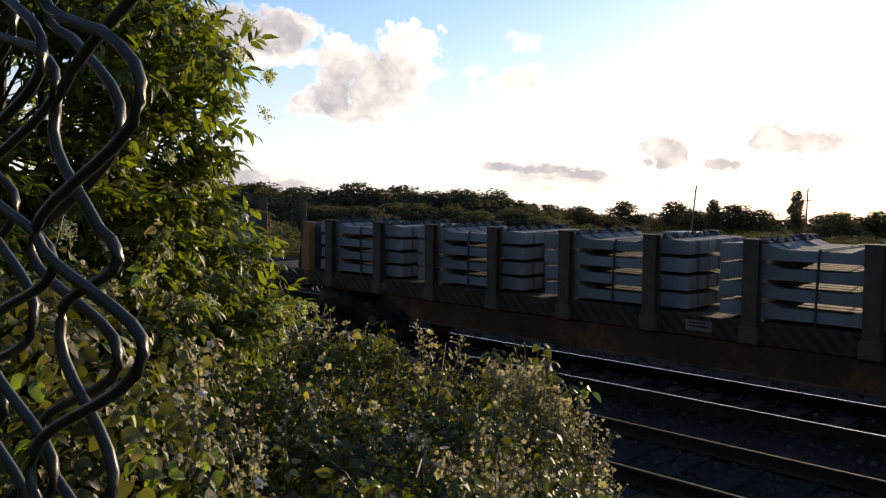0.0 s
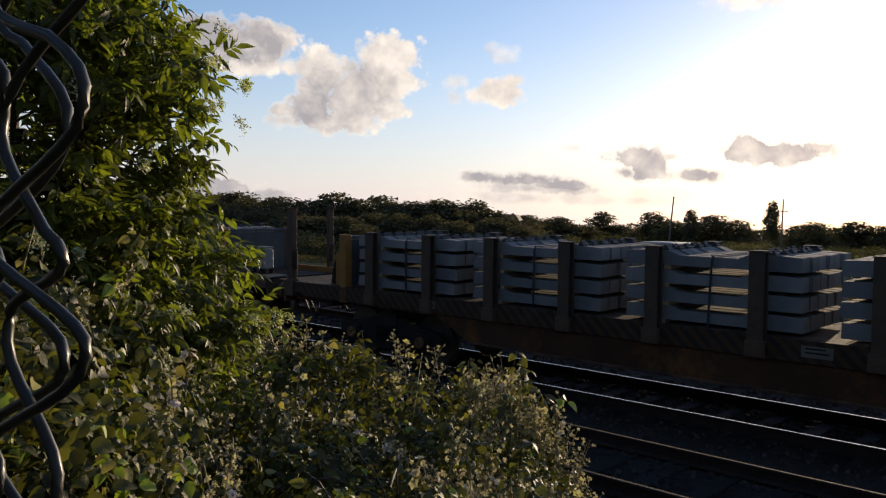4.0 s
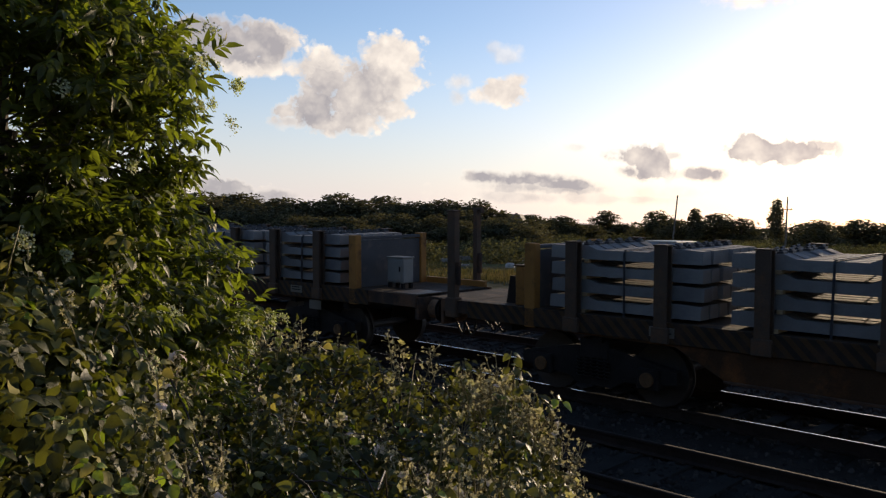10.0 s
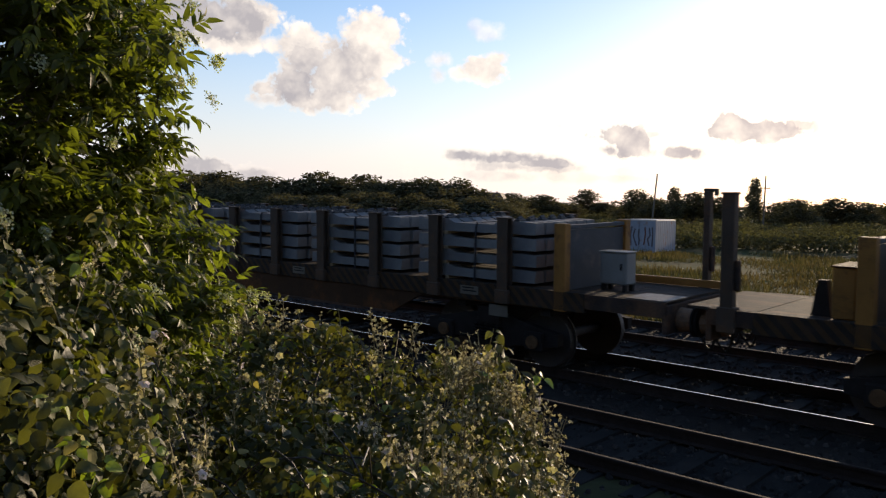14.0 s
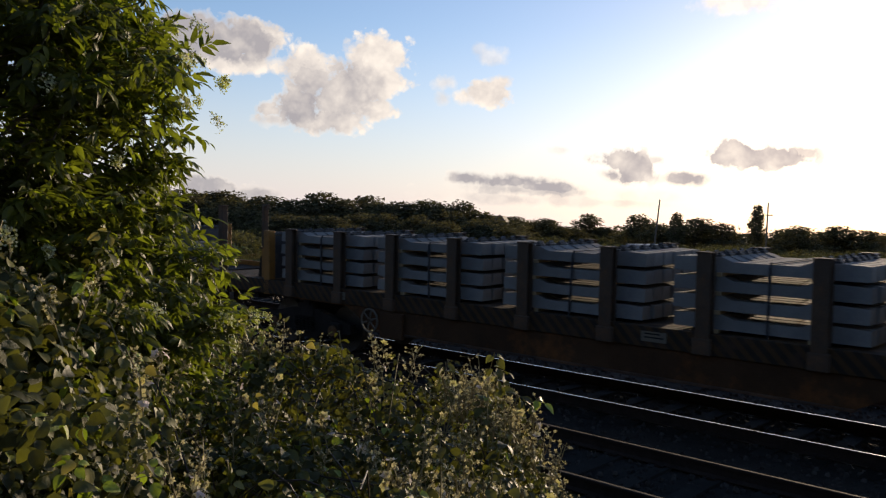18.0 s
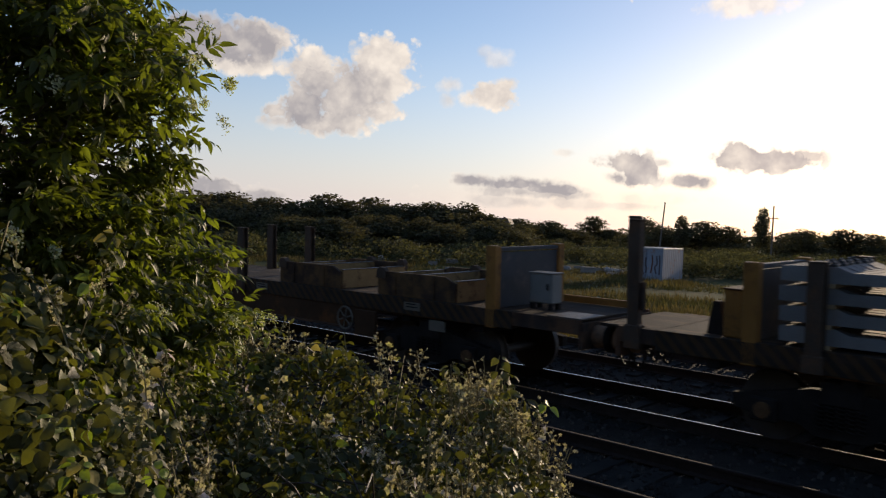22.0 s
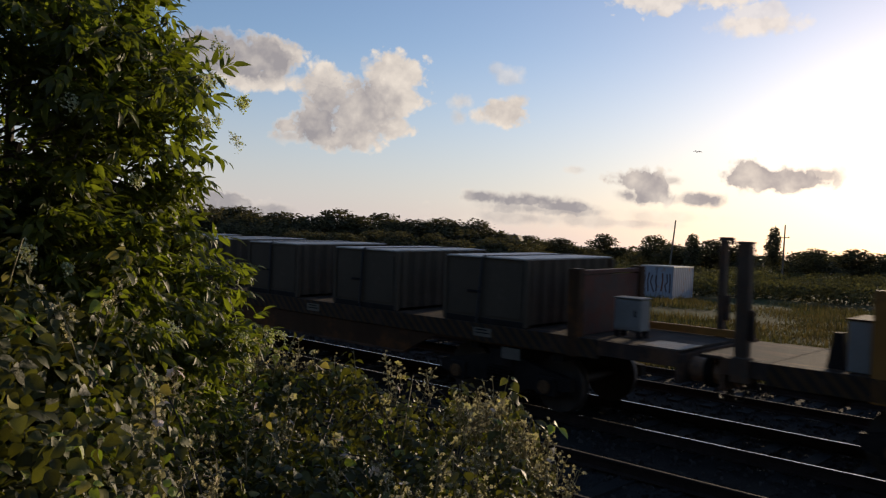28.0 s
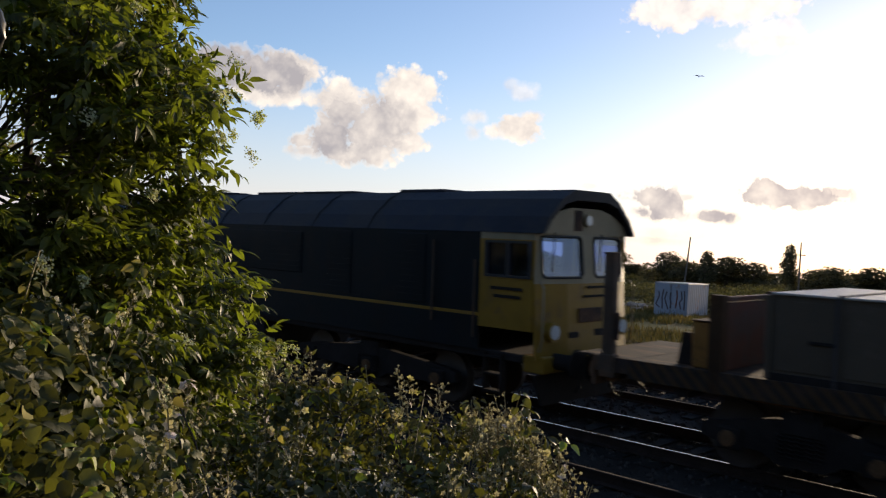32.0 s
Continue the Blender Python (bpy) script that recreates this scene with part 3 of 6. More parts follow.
def wheel_mesh(r=0.45):
    bm = bmesh.new()
    for s in (-1, 1):
        rod(bm, (0, s * 0.70, 0), (0, s * 0.82, 0), r, seg=28)
        rod(bm, (0, s * 0.67, 0), (0, s * 0.70, 0), r + 0.03, seg=28)
        rod(bm, (0, s * 0.80, 0), (0, s * 0.86, 0), 0.13, seg=14)
        for k in range(6):
            a = k * math.pi / 3
            rod(bm, (0.28 * math.cos(a), s * 0.815, 0.28 * math.sin(a)), (0.28 * math.cos(a), s * 0.828, 0.28 * math.sin(a)), 0.035, seg=8)
    rod(bm, (0, -0.95, 0), (0, 0.95, 0), 0.08, seg=12)
    return mesh_of(bm, M["steel"], "wheelset")


WHEEL = wheel_mesh()


def add_bogie(vehicle, x, base=1.85, wheels=2):
    bogie = new("bogie")
    bogie.parent, bogie.location = vehicle, (x, 0, 0)
    for s in (-1, 1):
        bm = bmesh.new()
        e = base / 2 * (wheels - 1) + 0.42
        y0, y1 = s * 0.98, s * 1.12
        prism(bm, [(-e, 0.42), (-e, 0.60), (-e + 0.35, 0.66), (-0.35, 0.80), (0.35, 0.80), (e - 0.35, 0.66), (e, 0.60), (e, 0.42), (e - 0.3, 0.36), (0.5, 0.34), (0.3, 0.22), (-0.3, 0.22), (-0.5, 0.34), (-e + 0.3, 0.36)], y0, y1)
        part("side_frame", bm, M["dark"], bogie)
        for k in range(5):
            bm = bmesh.new()
            xx = -0.24 + 0.12 * k
            tube(bm, [(xx + 0.042 * math.cos(q * 1.05), s * (1.17 + 0.042 * math.sin(q * 1.05)), 0.35 + q * 0.0085) for q in range(34)], 0.012, 4)
            part("spring", bm, M["dark"], bogie)
        for i in range(wheels):
            xx = (i - (wheels - 1) / 2) * base
            bm = bmesh.new()
            box(bm, xx - 0.17, xx + 0.17, s * 0.96, s * 1.20, 0.30, 0.60, 0.02)
            part("axlebox", bm, M["dark"], bogie)
            bm = bmesh.new()
            rod(bm, (xx, s * 1.19, 0.45), (xx, s * 1.24, 0.45), 0.105, seg=14)
            for k in range(3):
                a = k * 2.09 + 0.5
                rod(bm, (xx + 0.06 * math.cos(a), s * 1.24, 0.45 + 0.06 * math.sin(a)), (xx + 0.06 * math.cos(a), s * 1.255, 0.45 + 0.06 * math.sin(a)), 0.018, seg=6)
            part("axle_cover", bm, M["axlebox"], bogie, "rusty round axle cover")
    bm = bmesh.new()
    box(bm, -0.25, 0.25, -1.15, 1.15, 0.62, 0.92, 0.02)
    part("bolster", bm, M["dark"], bogie)
    for i in range(wheels):
        xx = (i - (wheels - 1) / 2) * base
        w = new("wheelset", WHEEL)
        w.parent = bogie
        w.location = (xx, 0, 0.45)
        WHEELSETS.append((w, xx))
    return bogie


def handwheel(parent, x):
    hub = bmesh.new()
    rod(hub, (x, -1.20, 0.79), (x, -1.36, 0.79), 0.035, seg=10)
    hub = part("brake_wheel", hub, M["post"], parent, "spoked hand brake wheel, pale and worn")
    bm = bmesh.new()
    ring = [(x + 0.21 * math.cos(a), -1.33, 0.79 + 0.21 * math.sin(a)) for a in (i * math.pi / 14 for i in range(29))]
    tube(bm, ring, 0.018, 6)
    part("wheel_rim", bm, M["plate"], hub)
    for k in range(6):
        a = k * math.pi / 3 + 0.3
        bm = bmesh.new()
        rod(bm, (x, -1.33, 0.79), (x + 0.21 * math.cos(a), -1.33, 0.79 + 0.21 * math.sin(a)), 0.013, seg=6)
        part("spoke", bm, M["plate"], hub)


def stanchion_mesh(z0, z1, w=0.20, d=0.15):
    bm = bmesh.new()
    box(bm, -w / 2, w / 2, -d / 2, -d / 2 + 0.025, z0, z1, 0.004)
    box(bm, -w / 2, w / 2, d / 2 - 0.025, d / 2, z0, z1, 0.004)
    box(bm, -0.015, 0.015, -d / 2 + 0.02, d / 2 - 0.02, z0, z1)
    box(bm, -w / 2 - 0.01, w / 2 + 0.01, -d / 2 - 0.01, d / 2 + 0.01, z1, z1 + 0.02, 0.004)
    box(bm, -w / 2 - 0.03, w / 2 + 0.03, -d / 2 - 0.02, d / 2 + 0.02, z0, z0 + 0.22, 0.01)
    return mesh_of(bm, M["post"], "stanchion")


def add_bulkhead(wagon, x, face, panel, post, tall=2.28, label=""):
    """An end wall across the wagon: a ribbed panel between two posts."""
    bm = bmesh.new()
    prof = []
    zz, k = 1.31, 0
    while zz < tall - 0.03:
        prof.append((x - face * (0.02 if k % 4 in (1, 2) else 0.0) - 0.03, zz))
        zz += 0.08 if k % 2 else 0.10
        k += 1
    prof = [(a, b) for a, b in prof] + [(x + 0.05, prof[-1][1]), (x + 0.05, 1.31)]
    prism(bm, prof, -1.14, 0.47)
    wall = part("end_panel", bm, panel, wagon, label)
    bm = bmesh.new()
    box(bm, x - 0.05, x + 0.07, -1.14, 0.47, tall - 0.05, tall + 0.01, 0.006)
    part("top_rail", bm, panel, wall)
    for y in (-1.30, 0.47):
        bm = bmesh.new()
        box(bm, x - 0.10, x + 0.10, y, y + 0.16, 1.0, tall + 0.04, 0.012)
        part("corner_post", bm, post, wagon, "worn yellow corner post")


def tall_post(wagon, x, y, hook):
    w = 0.05 if hook else 0.085
    bm = bmesh.new()
    box(bm, x - w, x + w, y, y + 0.14, 1.0, 2.80, 0.012)
    box(bm, x - w - 0.035, x + w + 0.035, y - 0.02, y + 0.16, 1.0, 1.34, 0.015)
    post = part("end_post", bm, M["post"], wagon, "tall rusty steel post at the wagon end")
    bm = bmesh.new()
    if hook:
        box(bm, x - 0.07, x + 0.15, y + 0.02, y + 0.12, 2.79, 2.84, 0.012)
        box(bm, x + 0.11, x + 0.15, y + 0.02, y + 0.12, 2.73, 2.80, 0.008)
    else:
        box(bm, x - 0.10, x + 0.10, y - 0.01, y + 0.15, 2.79, 2.82, 0.01)
    part("post_cap", bm, M["post"], post)
    bm = bmesh.new()
    box(bm, x + w, x + w + 0.07, y + 0.03, y + 0.11, 1.55, 1.95, 0.02)
    part("latch", bm, M["rust"], post)


def cabinet(wagon_x, x, y):
    """The pale equipment cabinet on the wagon's end platform."""
    th = thing("equipment_cabinet", on_train(wagon_x + x, y, 1.305), "off-white steel cabinet on short feet on the wagon platform", "cabinet", "wagon cabinets")
    bm = bmesh.new()
    box(bm, -0.23, 0.23, -0.30, -0.02, 0.10, 0.58, 0.02)
    body = part("body", bm, M["white_box"], th)
    bm = bmesh.new()
    box(bm, -0.245, 0.245, -0.315, -0.005, 0.58, 0.60, 0.008)
    part("lid", bm, M["white_box"], th)
    bm = bmesh.new()
    box(bm, -0.19, 0.19, -0.312, -0.30, 0.15, 0.54, 0.003)
    door = part("door", bm, M["white_box"], body)
    bm = bmesh.new()
    box(bm, 0.13, 0.16, -0.33, -0.312, 0.32, 0.42, 0.005)
    part("handle", bm, M["dark"], door)
    for sx in (-1, 1):
        for sy in (-1, 1):
            bm = bmesh.new()
            box(bm, sx * 0.18 - 0.03, sx * 0.18 + 0.03, -0.16 + sy * 0.10 - 0.03, -0.16 + sy * 0.10 + 0.03, 0, 0.10)
            part("foot", bm, M["dark"], th)
    RIDERS.append((th, wagon_x + x, y, 1.305))


STANCHION = stanchion_mesh(1.02, 2.36)


def build_wagon(key, posts, wheel_x, end_panel, label):
    X = WAGON_X[key]
    w = thing("flat_wagon", on_train(X), label, "wagon", "wagons of the train")
    far = 1.22 if key == "D" else 0.72  # the far edge of the deck
    bm = bmesh.new()
    box(bm, -17.0, 1.72, -1.22, far, 1.12, 1.26)
    for k in range(10):
        xx = -15.6 + k * 1.7
        box(bm, xx - 0.08, xx + 0.08, -1.2, far - 0.02, 0.88, 1.12)
    part("underframe", bm, M["dark"], w)
    # deck boards
    bm = bmesh.new()
    box(bm, -0.47, 0.47, -1.21, far - 0.01, 1.262, 1.30, 0.004)
    board = mesh_of(bm, M["deck"], "deck_board")
    for k in range(20):
        b = part("deck_board", board, None, w)
        b.location = (1.22 - k * 0.952, 0, 0.0)
    for s in (-1, 1):
        bm = bmesh.new()
        box(bm, -16.4, 0.45, s * 1.225, s * 1.30, 1.02, 1.305, 0.006)
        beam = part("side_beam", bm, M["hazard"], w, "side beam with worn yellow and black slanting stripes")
        bm = bmesh.new()
        prism(bm, [(-16.2, 1.015), (0.2, 1.015), (-2.9, 0.98), (-3.6, 0.62), (-11.9, 0.62), (-12.6, 0.98)], s * 1.20, s * 1.27)
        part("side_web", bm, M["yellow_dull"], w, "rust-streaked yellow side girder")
        bm = bmesh.new()
        box(bm, -11.9, -3.6, s * 1.16, s * 1.31, 0.59, 0.625, 0.005)
        part("bottom_flange", bm, M["rust"], w)
        for q in (0.45, -16.4):
            bm = bmesh.new()
            box(bm, min(q, q + (1.27 if q > 0 else -0.6)), max(q, q + (1.27 if q > 0 else -0.6)), s * 1.225, s * 1.29, 1.08, 1.30, 0.006)
            part("end_beam", bm, M["rust"], w)
        # data plates, unreadable
        for q in (-1.75, -6.2, -12.8):
            bm = bmesh.new()
            box(bm, q - 0.19, q + 0.19, s * 1.302, s * 1.312, 1.10, 1.24)
            p = part("data_plate", bm, M["plate"], beam)
            for r in range(2):
                bm = bmesh.new()
                box(bm, q - 0.14, q + 0.10 + 0.05 * r, s * 1.313, s * 1.316, 1.20 - r * 0.05, 1.22 - r * 0.05)
                part("lettering_bar", bm, M["dark"], p)
        bm = bmesh.new()
        box(bm, -1.35, -0.98, s * 1.272, s * 1.285, 0.80, 0.98)
        part("side_plate", bm, M["plate"], w)
    for ob in w.children:
        if ob.name.split(".")[0] in ("side_beam", "side_web", "bottom_flange", "end_beam", "side_plate") and ob.data.vertices[0].co.y > 0:
            ob.location.y = far - 1.22
    add_bogie(w, -1.47)
    add_bogie(w, -14.0)
    # brake gear below the floor
    bm = bmesh.new()
    rod(bm, (-8.6, 0.5, 0.72), (-7.2, 0.5, 0.72), 0.2, seg=14)
    part("air_tank", bm, M["dark"], w)
    bm = bmesh.new()
    rod(bm, (-12.4, 0.1, 0.55), (-3.0, 0.1, 0.55), 0.03, seg=6)
    part("brake_rod", bm, M["dark"], w)
    if wheel_x:
        handwheel(w, wheel_x)
        bm = bmesh.new()
        box(bm, wheel_x + 0.28, wheel_x + 0.85, -1.345, -1.275, 0.52, 0.98, 0.01)
        part("brake_panel", bm, M["yellow_dull"], w, "dull yellow steel panel beside the brake wheel")
    # ends: buffers, drawbar, hoses
    for end, d in ((1.72, 1), (-17.0, -1)):
        for s in (-1, 1):
            bm = bmesh.new()
            rod(bm, (end - d * 0.10, s * 0.87, 1.03), (end + d * 0.24, s * 0.87, 1.03), 0.165, seg=16)
            rod(bm, (end + d * 0.05, s * 0.87, 1.03), (end + d * 0.09, s * 0.87, 1.03), 0.175, seg=16)
            rod(bm, (end + d * 0.20, s * 0.87, 1.03), (end + d * 0.27, s * 0.87, 1.03), 0.11, seg=16)
            b = part("buffer", bm, M["buffer"], w)
            bm = bmesh.new()
            rod(bm, (end + d * 0.27, s * 0.87, 1.03), (end + d * 0.30, s * 0.87, 1.03), 0.22, seg=18)
            part("buffer_head", bm, M["dark"], b)
        bm = bmesh.new()
        rod(bm, (end - d * 0.3, 0, 0.98), (end + d * 0.31, 0, 0.96), 0.07, seg=10)
        part("coupling", bm, M["dark"], w)
        for q, drop in ((-0.35, 0.45), (0.4, 0.38), (0.55, 0.5)):
            bm = bmesh.new()
            pts = [(end + d * (0.02 + 0.30 * a), q + 0.08 * math.sin(3 * a), 0.98 - drop * math.sin(math.pi * min(1, a * 0.85))) for a in (i / 10 for i in range(11))]
            tube(bm, pts, 0.022, 6)
            part("brake_hose", bm, M["rubber"], w)
        bm = bmesh.new()
        box(bm, end - 0.04, end + 0.04, -1.27, far + 0.05, 0.86, 1.26, 0.01)
        part("headstock", bm, M["rust"], w)
    bm = bmesh.new()
    box(bm, 1.1, 1.74, -1.27, -0.62, 1.302, 1.318)
    part("checker_plate", bm, M["tread_plate"], w)
    post_paint = M["yellow_dull" if key == "D" else "yellow"]
    add_bulkhead(w, 0.0, -1, end_panel, post_paint)
    add_bulkhead(w, -15.1, 1, end_panel, post_paint)
    tall_post(w, -16.75, -1.33, False)
    tall_post(w, 1.39, 0.66, True)
    bm = bmesh.new()
    box(bm, 0.12, 1.70, 0.60, 0.68, 1.305, 1.42, 0.008)
    part("toe_board", bm, M["yellow"], w, "worn yellow toe board")
    # low yellow locker on the other platform
    bm = bmesh.new()
    box(bm, -15.52, -15.25, -1.12, -0.45, 1.305, 1.93, 0.015)
    lk = part("locker", bm, M["white_box" if key == "C" else "yellow"], w, "low steel locker")
    bm = bmesh.new()
    box(bm, -15.54, -15.23, -1.14, -0.43, 1.93, 1.95, 0.004)
    part("locker_lid", bm, M["yellow_dull"], lk)
    bm = bmesh.new()
    prism(bm, [(-15.80, 1.305), (-15.56, 1.305), (-15.62, 1.75), (-15.72, 1.75)], -1.0, -0.86)
    part("bracket", bm, M["dark"], w)
    for c in posts:
        for d in (-0.74, 0.74):
            for y in (-1.275, 0.56):
                p = part("stanchion", STANCHION, None, w)
                p.location = (c + d, y, 0)
    RIDERS.append((w, X, 0, 0))
    return w


def sleeper_mesh(top):
    """A concrete sleeper, waisted in the middle, its rail seats raised; the top layer carries the rail clips."""
    bm = bmesh.new()
    sect = [(-1.25, 0.125, 0.095, 0.185), (-0.95, 0.135, 0.105, 0.20), (-0.58, 0.135, 0.10, 0.20), (-0.42, 0.125, 0.095, 0.14), (0.42, 0.125, 0.095, 0.14), (0.58, 0.135, 0.10, 0.20), (0.95, 0.135, 0.105, 0.20), (1.25, 0.125, 0.095, 0.185)]
    rings = [[bm.verts.new((x, -a, 0)), bm.verts.new((x, a, 0)), bm.verts.new((x, b, z)), bm.verts.new((x, -b, z))] for x, a, b, z in [(q[0], q[1], q[2] + 0.012, q[3]) for q in sect]]
    for r, q in zip(rings, rings[1:]):
        for k in range(4):
            bm.faces.new((r[k], r[(k + 1) % 4], q[(k + 1) % 4], q[k]))
    bm.faces.new(rings[0][::-1])
    bm.faces.new(rings[-1])
    bmesh.ops.recalc_face_normals(bm, faces=bm.faces[:])
    me = mesh_of(bm, M["concrete"], "sleeper")
    if not top:
        return me, None
    bm = bmesh.new()
    for q in (-0.1, 0.1):
        box(bm, q - 0.045, q + 0.045, -0.07, 0.07, 0.19, 0.235, 0.008)
        rod(bm, (q, -0.05, 0.24), (q, 0.05, 0.25), 0.022, seg=6)
    box(bm, -0.06, 0.06, -0.08, 0.08, 0.19, 0.212)
    return me, mesh_of(bm, M["pad"], "rail_clip")


SLEEPER, CLIPS = sleeper_mesh(True)


def stack(wagon, c):
    X = WAGON_X[wagon] + c
    th = thing("sleeper_stack", on_train(X, 0, 1.30), "four strapped layers of grey concrete sleepers on timber battens", "sleeper stack", "sleeper stacks on the wagons")
    rng = random.Random(int(abs(X) * 100))
    bm = bmesh.new()
    box(bm, -0.04, 0.04, -1.16, 0.60, 0, 0.055, 0.004)
    batten = mesh_of(bm, M["batten"], "batten")
    for layer in range(4):
        z = layer * 0.252
        for s in (-1, 1):
            b = part("batten", batten, None, th)
            b.location = (s * 0.62 + rng.uniform(-0.04, 0.04), 0, z)
        for k in range(6):
            q = part("sleeper", SLEEPER, None, th)
            q.location = (rng.uniform(-0.025, 0.025), -1.015 + k * 0.29, z + 0.055)
            q.rotation_euler = (0, 0, rng.uniform(-0.006, 0.006))
            if layer == 3:
                for s in (-1, 1):
                    part("rail_clip", CLIPS, None, q).location = (s * 0.75, 0, 0)
    top = 3 * 0.252 + 0.055 + 0.125
    for y in (-1.165, 0.585):
        bm = bmesh.new()
        lean = rng.uniform(-0.06, 0.02)
        pts = [(0.06 + lean, y, 0.0), (0.06, y, top - 0.02), (0.06, y * 0.97, top + 0.035)]
        tube(bm, pts, 0.018, 5)
        part("strap", bm, M["strap"], th)
    bm = bmesh.new()
    box(bm, 0.03, 0.09, -1.13, 0.57, top + 0.03, top + 0.04)
    part("strap", bm, M["strap"], th)
    RIDERS.append((th, X, 0, 1.30))


def cradle(wagon_ob, c):
    """A low yellow trough that takes the ends of rails or track panels."""
    cr = new("cradle")
    cr.parent = wagon_ob
    tagged(cr, "low worn yellow steel trough on the deck")
    for y in (-1.2, 0.54):
        bm = bmesh.new()
        prism(bm, [(c - 0.95, 1.305), (c + 0.95, 1.305), (c + 0.95, 1.62), (c + 0.72, 1.73), (c - 0.72, 1.73), (c - 0.95, 1.66)], y, y + 0.06)
        part("side_plate", bm, M["trough_side"], cr, "rust-brown trough side")
    for xx, top in ((c - 0.93, 1.66), (c, 1.70), (c + 0.93, 1.66)):
        bm = bmesh.new()
        box(bm, xx - 0.035, xx + 0.035, -1.14, 0.54, 1.305, top, 0.006)
        part("cross_plate", bm, M["trough_end"], cr, "worn ochre cross plate, its lit look put into the paint")
        bm = bmesh.new()
        box(bm, xx - 0.045, xx + 0.045, -1.14, 0.54, top, top + 0.012, 0.003)
        part("top_edge", bm, M["tread_plate"], cr)
    for xx, y in ((c - 0.84, -1.22), (c - 0.10, 0.53), (c + 0.84, 0.53)):
        bm = bmesh.new()
        prism(bm, [(xx - 0.13, 1.60), (xx + 0.13, 1.60), (xx + 0.11, 1.74), (xx + 0.06, 1.80), (xx - 0.06, 1.80), (xx - 0.11, 1.74)], y - 0.015, y + 0.085)
        part("lug", bm, M["post"], cr, "dark rounded steel lug")
    for xx in (c - 0.5, c + 0.45):
        bm = bmesh.new()
        box(bm, xx - 0.03, xx + 0.03, -1.225, -1.202, 1.31, 1.70, 0.004)
        part("rib", bm, M["trough_side"], cr)


def load_box(wagon, c, n):
    X = WAGON_X[wagon] + c
    th = thing("steel_load_box", on_train(X, 0, 1.30), "grey-green steel box with ribbed end and pale lid", "steel box", "steel boxes on the wagon")
    half, hw, top = 0.87, 1.22, 1.11
    bm = bmesh.new()
    prof = [(-half, -hw), (half - 0.05, -hw)]
    k = 16
    for i in range(k + 1):
        y = -hw + 0.05 + (2 * hw - 0.1) * i / k
        d = 0.0 if i % 2 else -0.05
        e = (2 * hw - 0.1) / k * 0.28
        prof += [(half + d, y - e), (half + d, y + e)]
    prof += [(half - 0.05, hw), (-half, hw)]
    a = [bm.verts.new((x, y, 0.05)) for x, y in prof]
    b = [bm.verts.new((x, y, top - 0.03)) for x, y in prof]
    m = len(prof)
    for i in range(m):
        bm.faces.new((a[i], a[(i + 1) % m], b[(i + 1) % m], b[i]))
    bm.faces.new(a[::-1])
    bm.faces.new(b)
    bmesh.ops.recalc_face_normals(bm, faces=bm.faces[:])
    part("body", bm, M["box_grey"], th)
    for s in (-1, 1):
        bm = bmesh.new()
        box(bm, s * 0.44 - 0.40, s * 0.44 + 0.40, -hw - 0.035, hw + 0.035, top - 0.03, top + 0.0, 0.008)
        part("lid", bm, M["box_top"], th, "pale beige lid")
        bm = bmesh.new()
        box(bm, -half, half, s * (hw + 0.002), s * (hw + 0.03), 0.0, 0.10, 0.006)
        part("skid", bm, M["dark"], th)
        for q in (-1, 1):
            bm = bmesh.new()
            box(bm, q * half - 0.04, q * half + 0.04, s * hw - 0.04, s * hw + 0.04, 0.02, top - 0.04, 0.008)
            part("corner_angle", bm, M["box_grey"], th)
        for q in (-0.42, 0.42):
            bm = bmesh.new()
            box(bm, q - 0.36, q + 0.36, s * (hw + 0.002), s * (hw + 0.014), 0.14, top - 0.10, 0.003)
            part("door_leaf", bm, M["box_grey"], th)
        bm = bmesh.new()
        box(bm, -0.36, -0.06, s * (hw + 0.014), s * (hw + 0.04), 0.50, 0.545, 0.005)
        part("latch", bm, M["dark"], th)
        bm = bmesh.new()
        tube(bm, [(-0.12 + 0.02 * n, s * (hw + 0.05), 0.0), (-0.03, s * (hw + 0.05), top - 0.02), (-0.02, s * hw, top + 0.012)], 0.02, 5)
        part("strap", bm, M["strap"], th)
    bm = bmesh.new()
    box(bm, -0.05, 0.01, -hw, hw, top + 0.003, top + 0.012)
    part("strap", bm, M["strap"], th)
    RIDERS.append((th, X, 0, 1.30))


build_wagon("A", BAYS, 0, M["panel"], "rusty flat wagon with stanchions carrying concrete sleepers")
build_wagon("B", BAYS, -11.9, M["panel"], "rusty flat wagon with stanchions carrying concrete sleepers")
wagon_c = build_wagon("C", (BAYS[2], BAYS[4]), -3.5, M["panel"], "empty flat wagon with yellow troughs and bare stanchions")
build_wagon("D", (), -11.9, M["red"], "flat wagon with red-oxide end walls carrying steel boxes")
for key in "AB":
    for c in BAYS:
        stack(key, c)
for c in (BAYS[0], BAYS[1], BAYS[3]):
    cradle(wagon_c, c)
for n, c in enumerate(BAYS):
    load_box("D", c, n)
for key in "BCD":
    cabinet(WAGON_X[key], 0.58, -0.42)


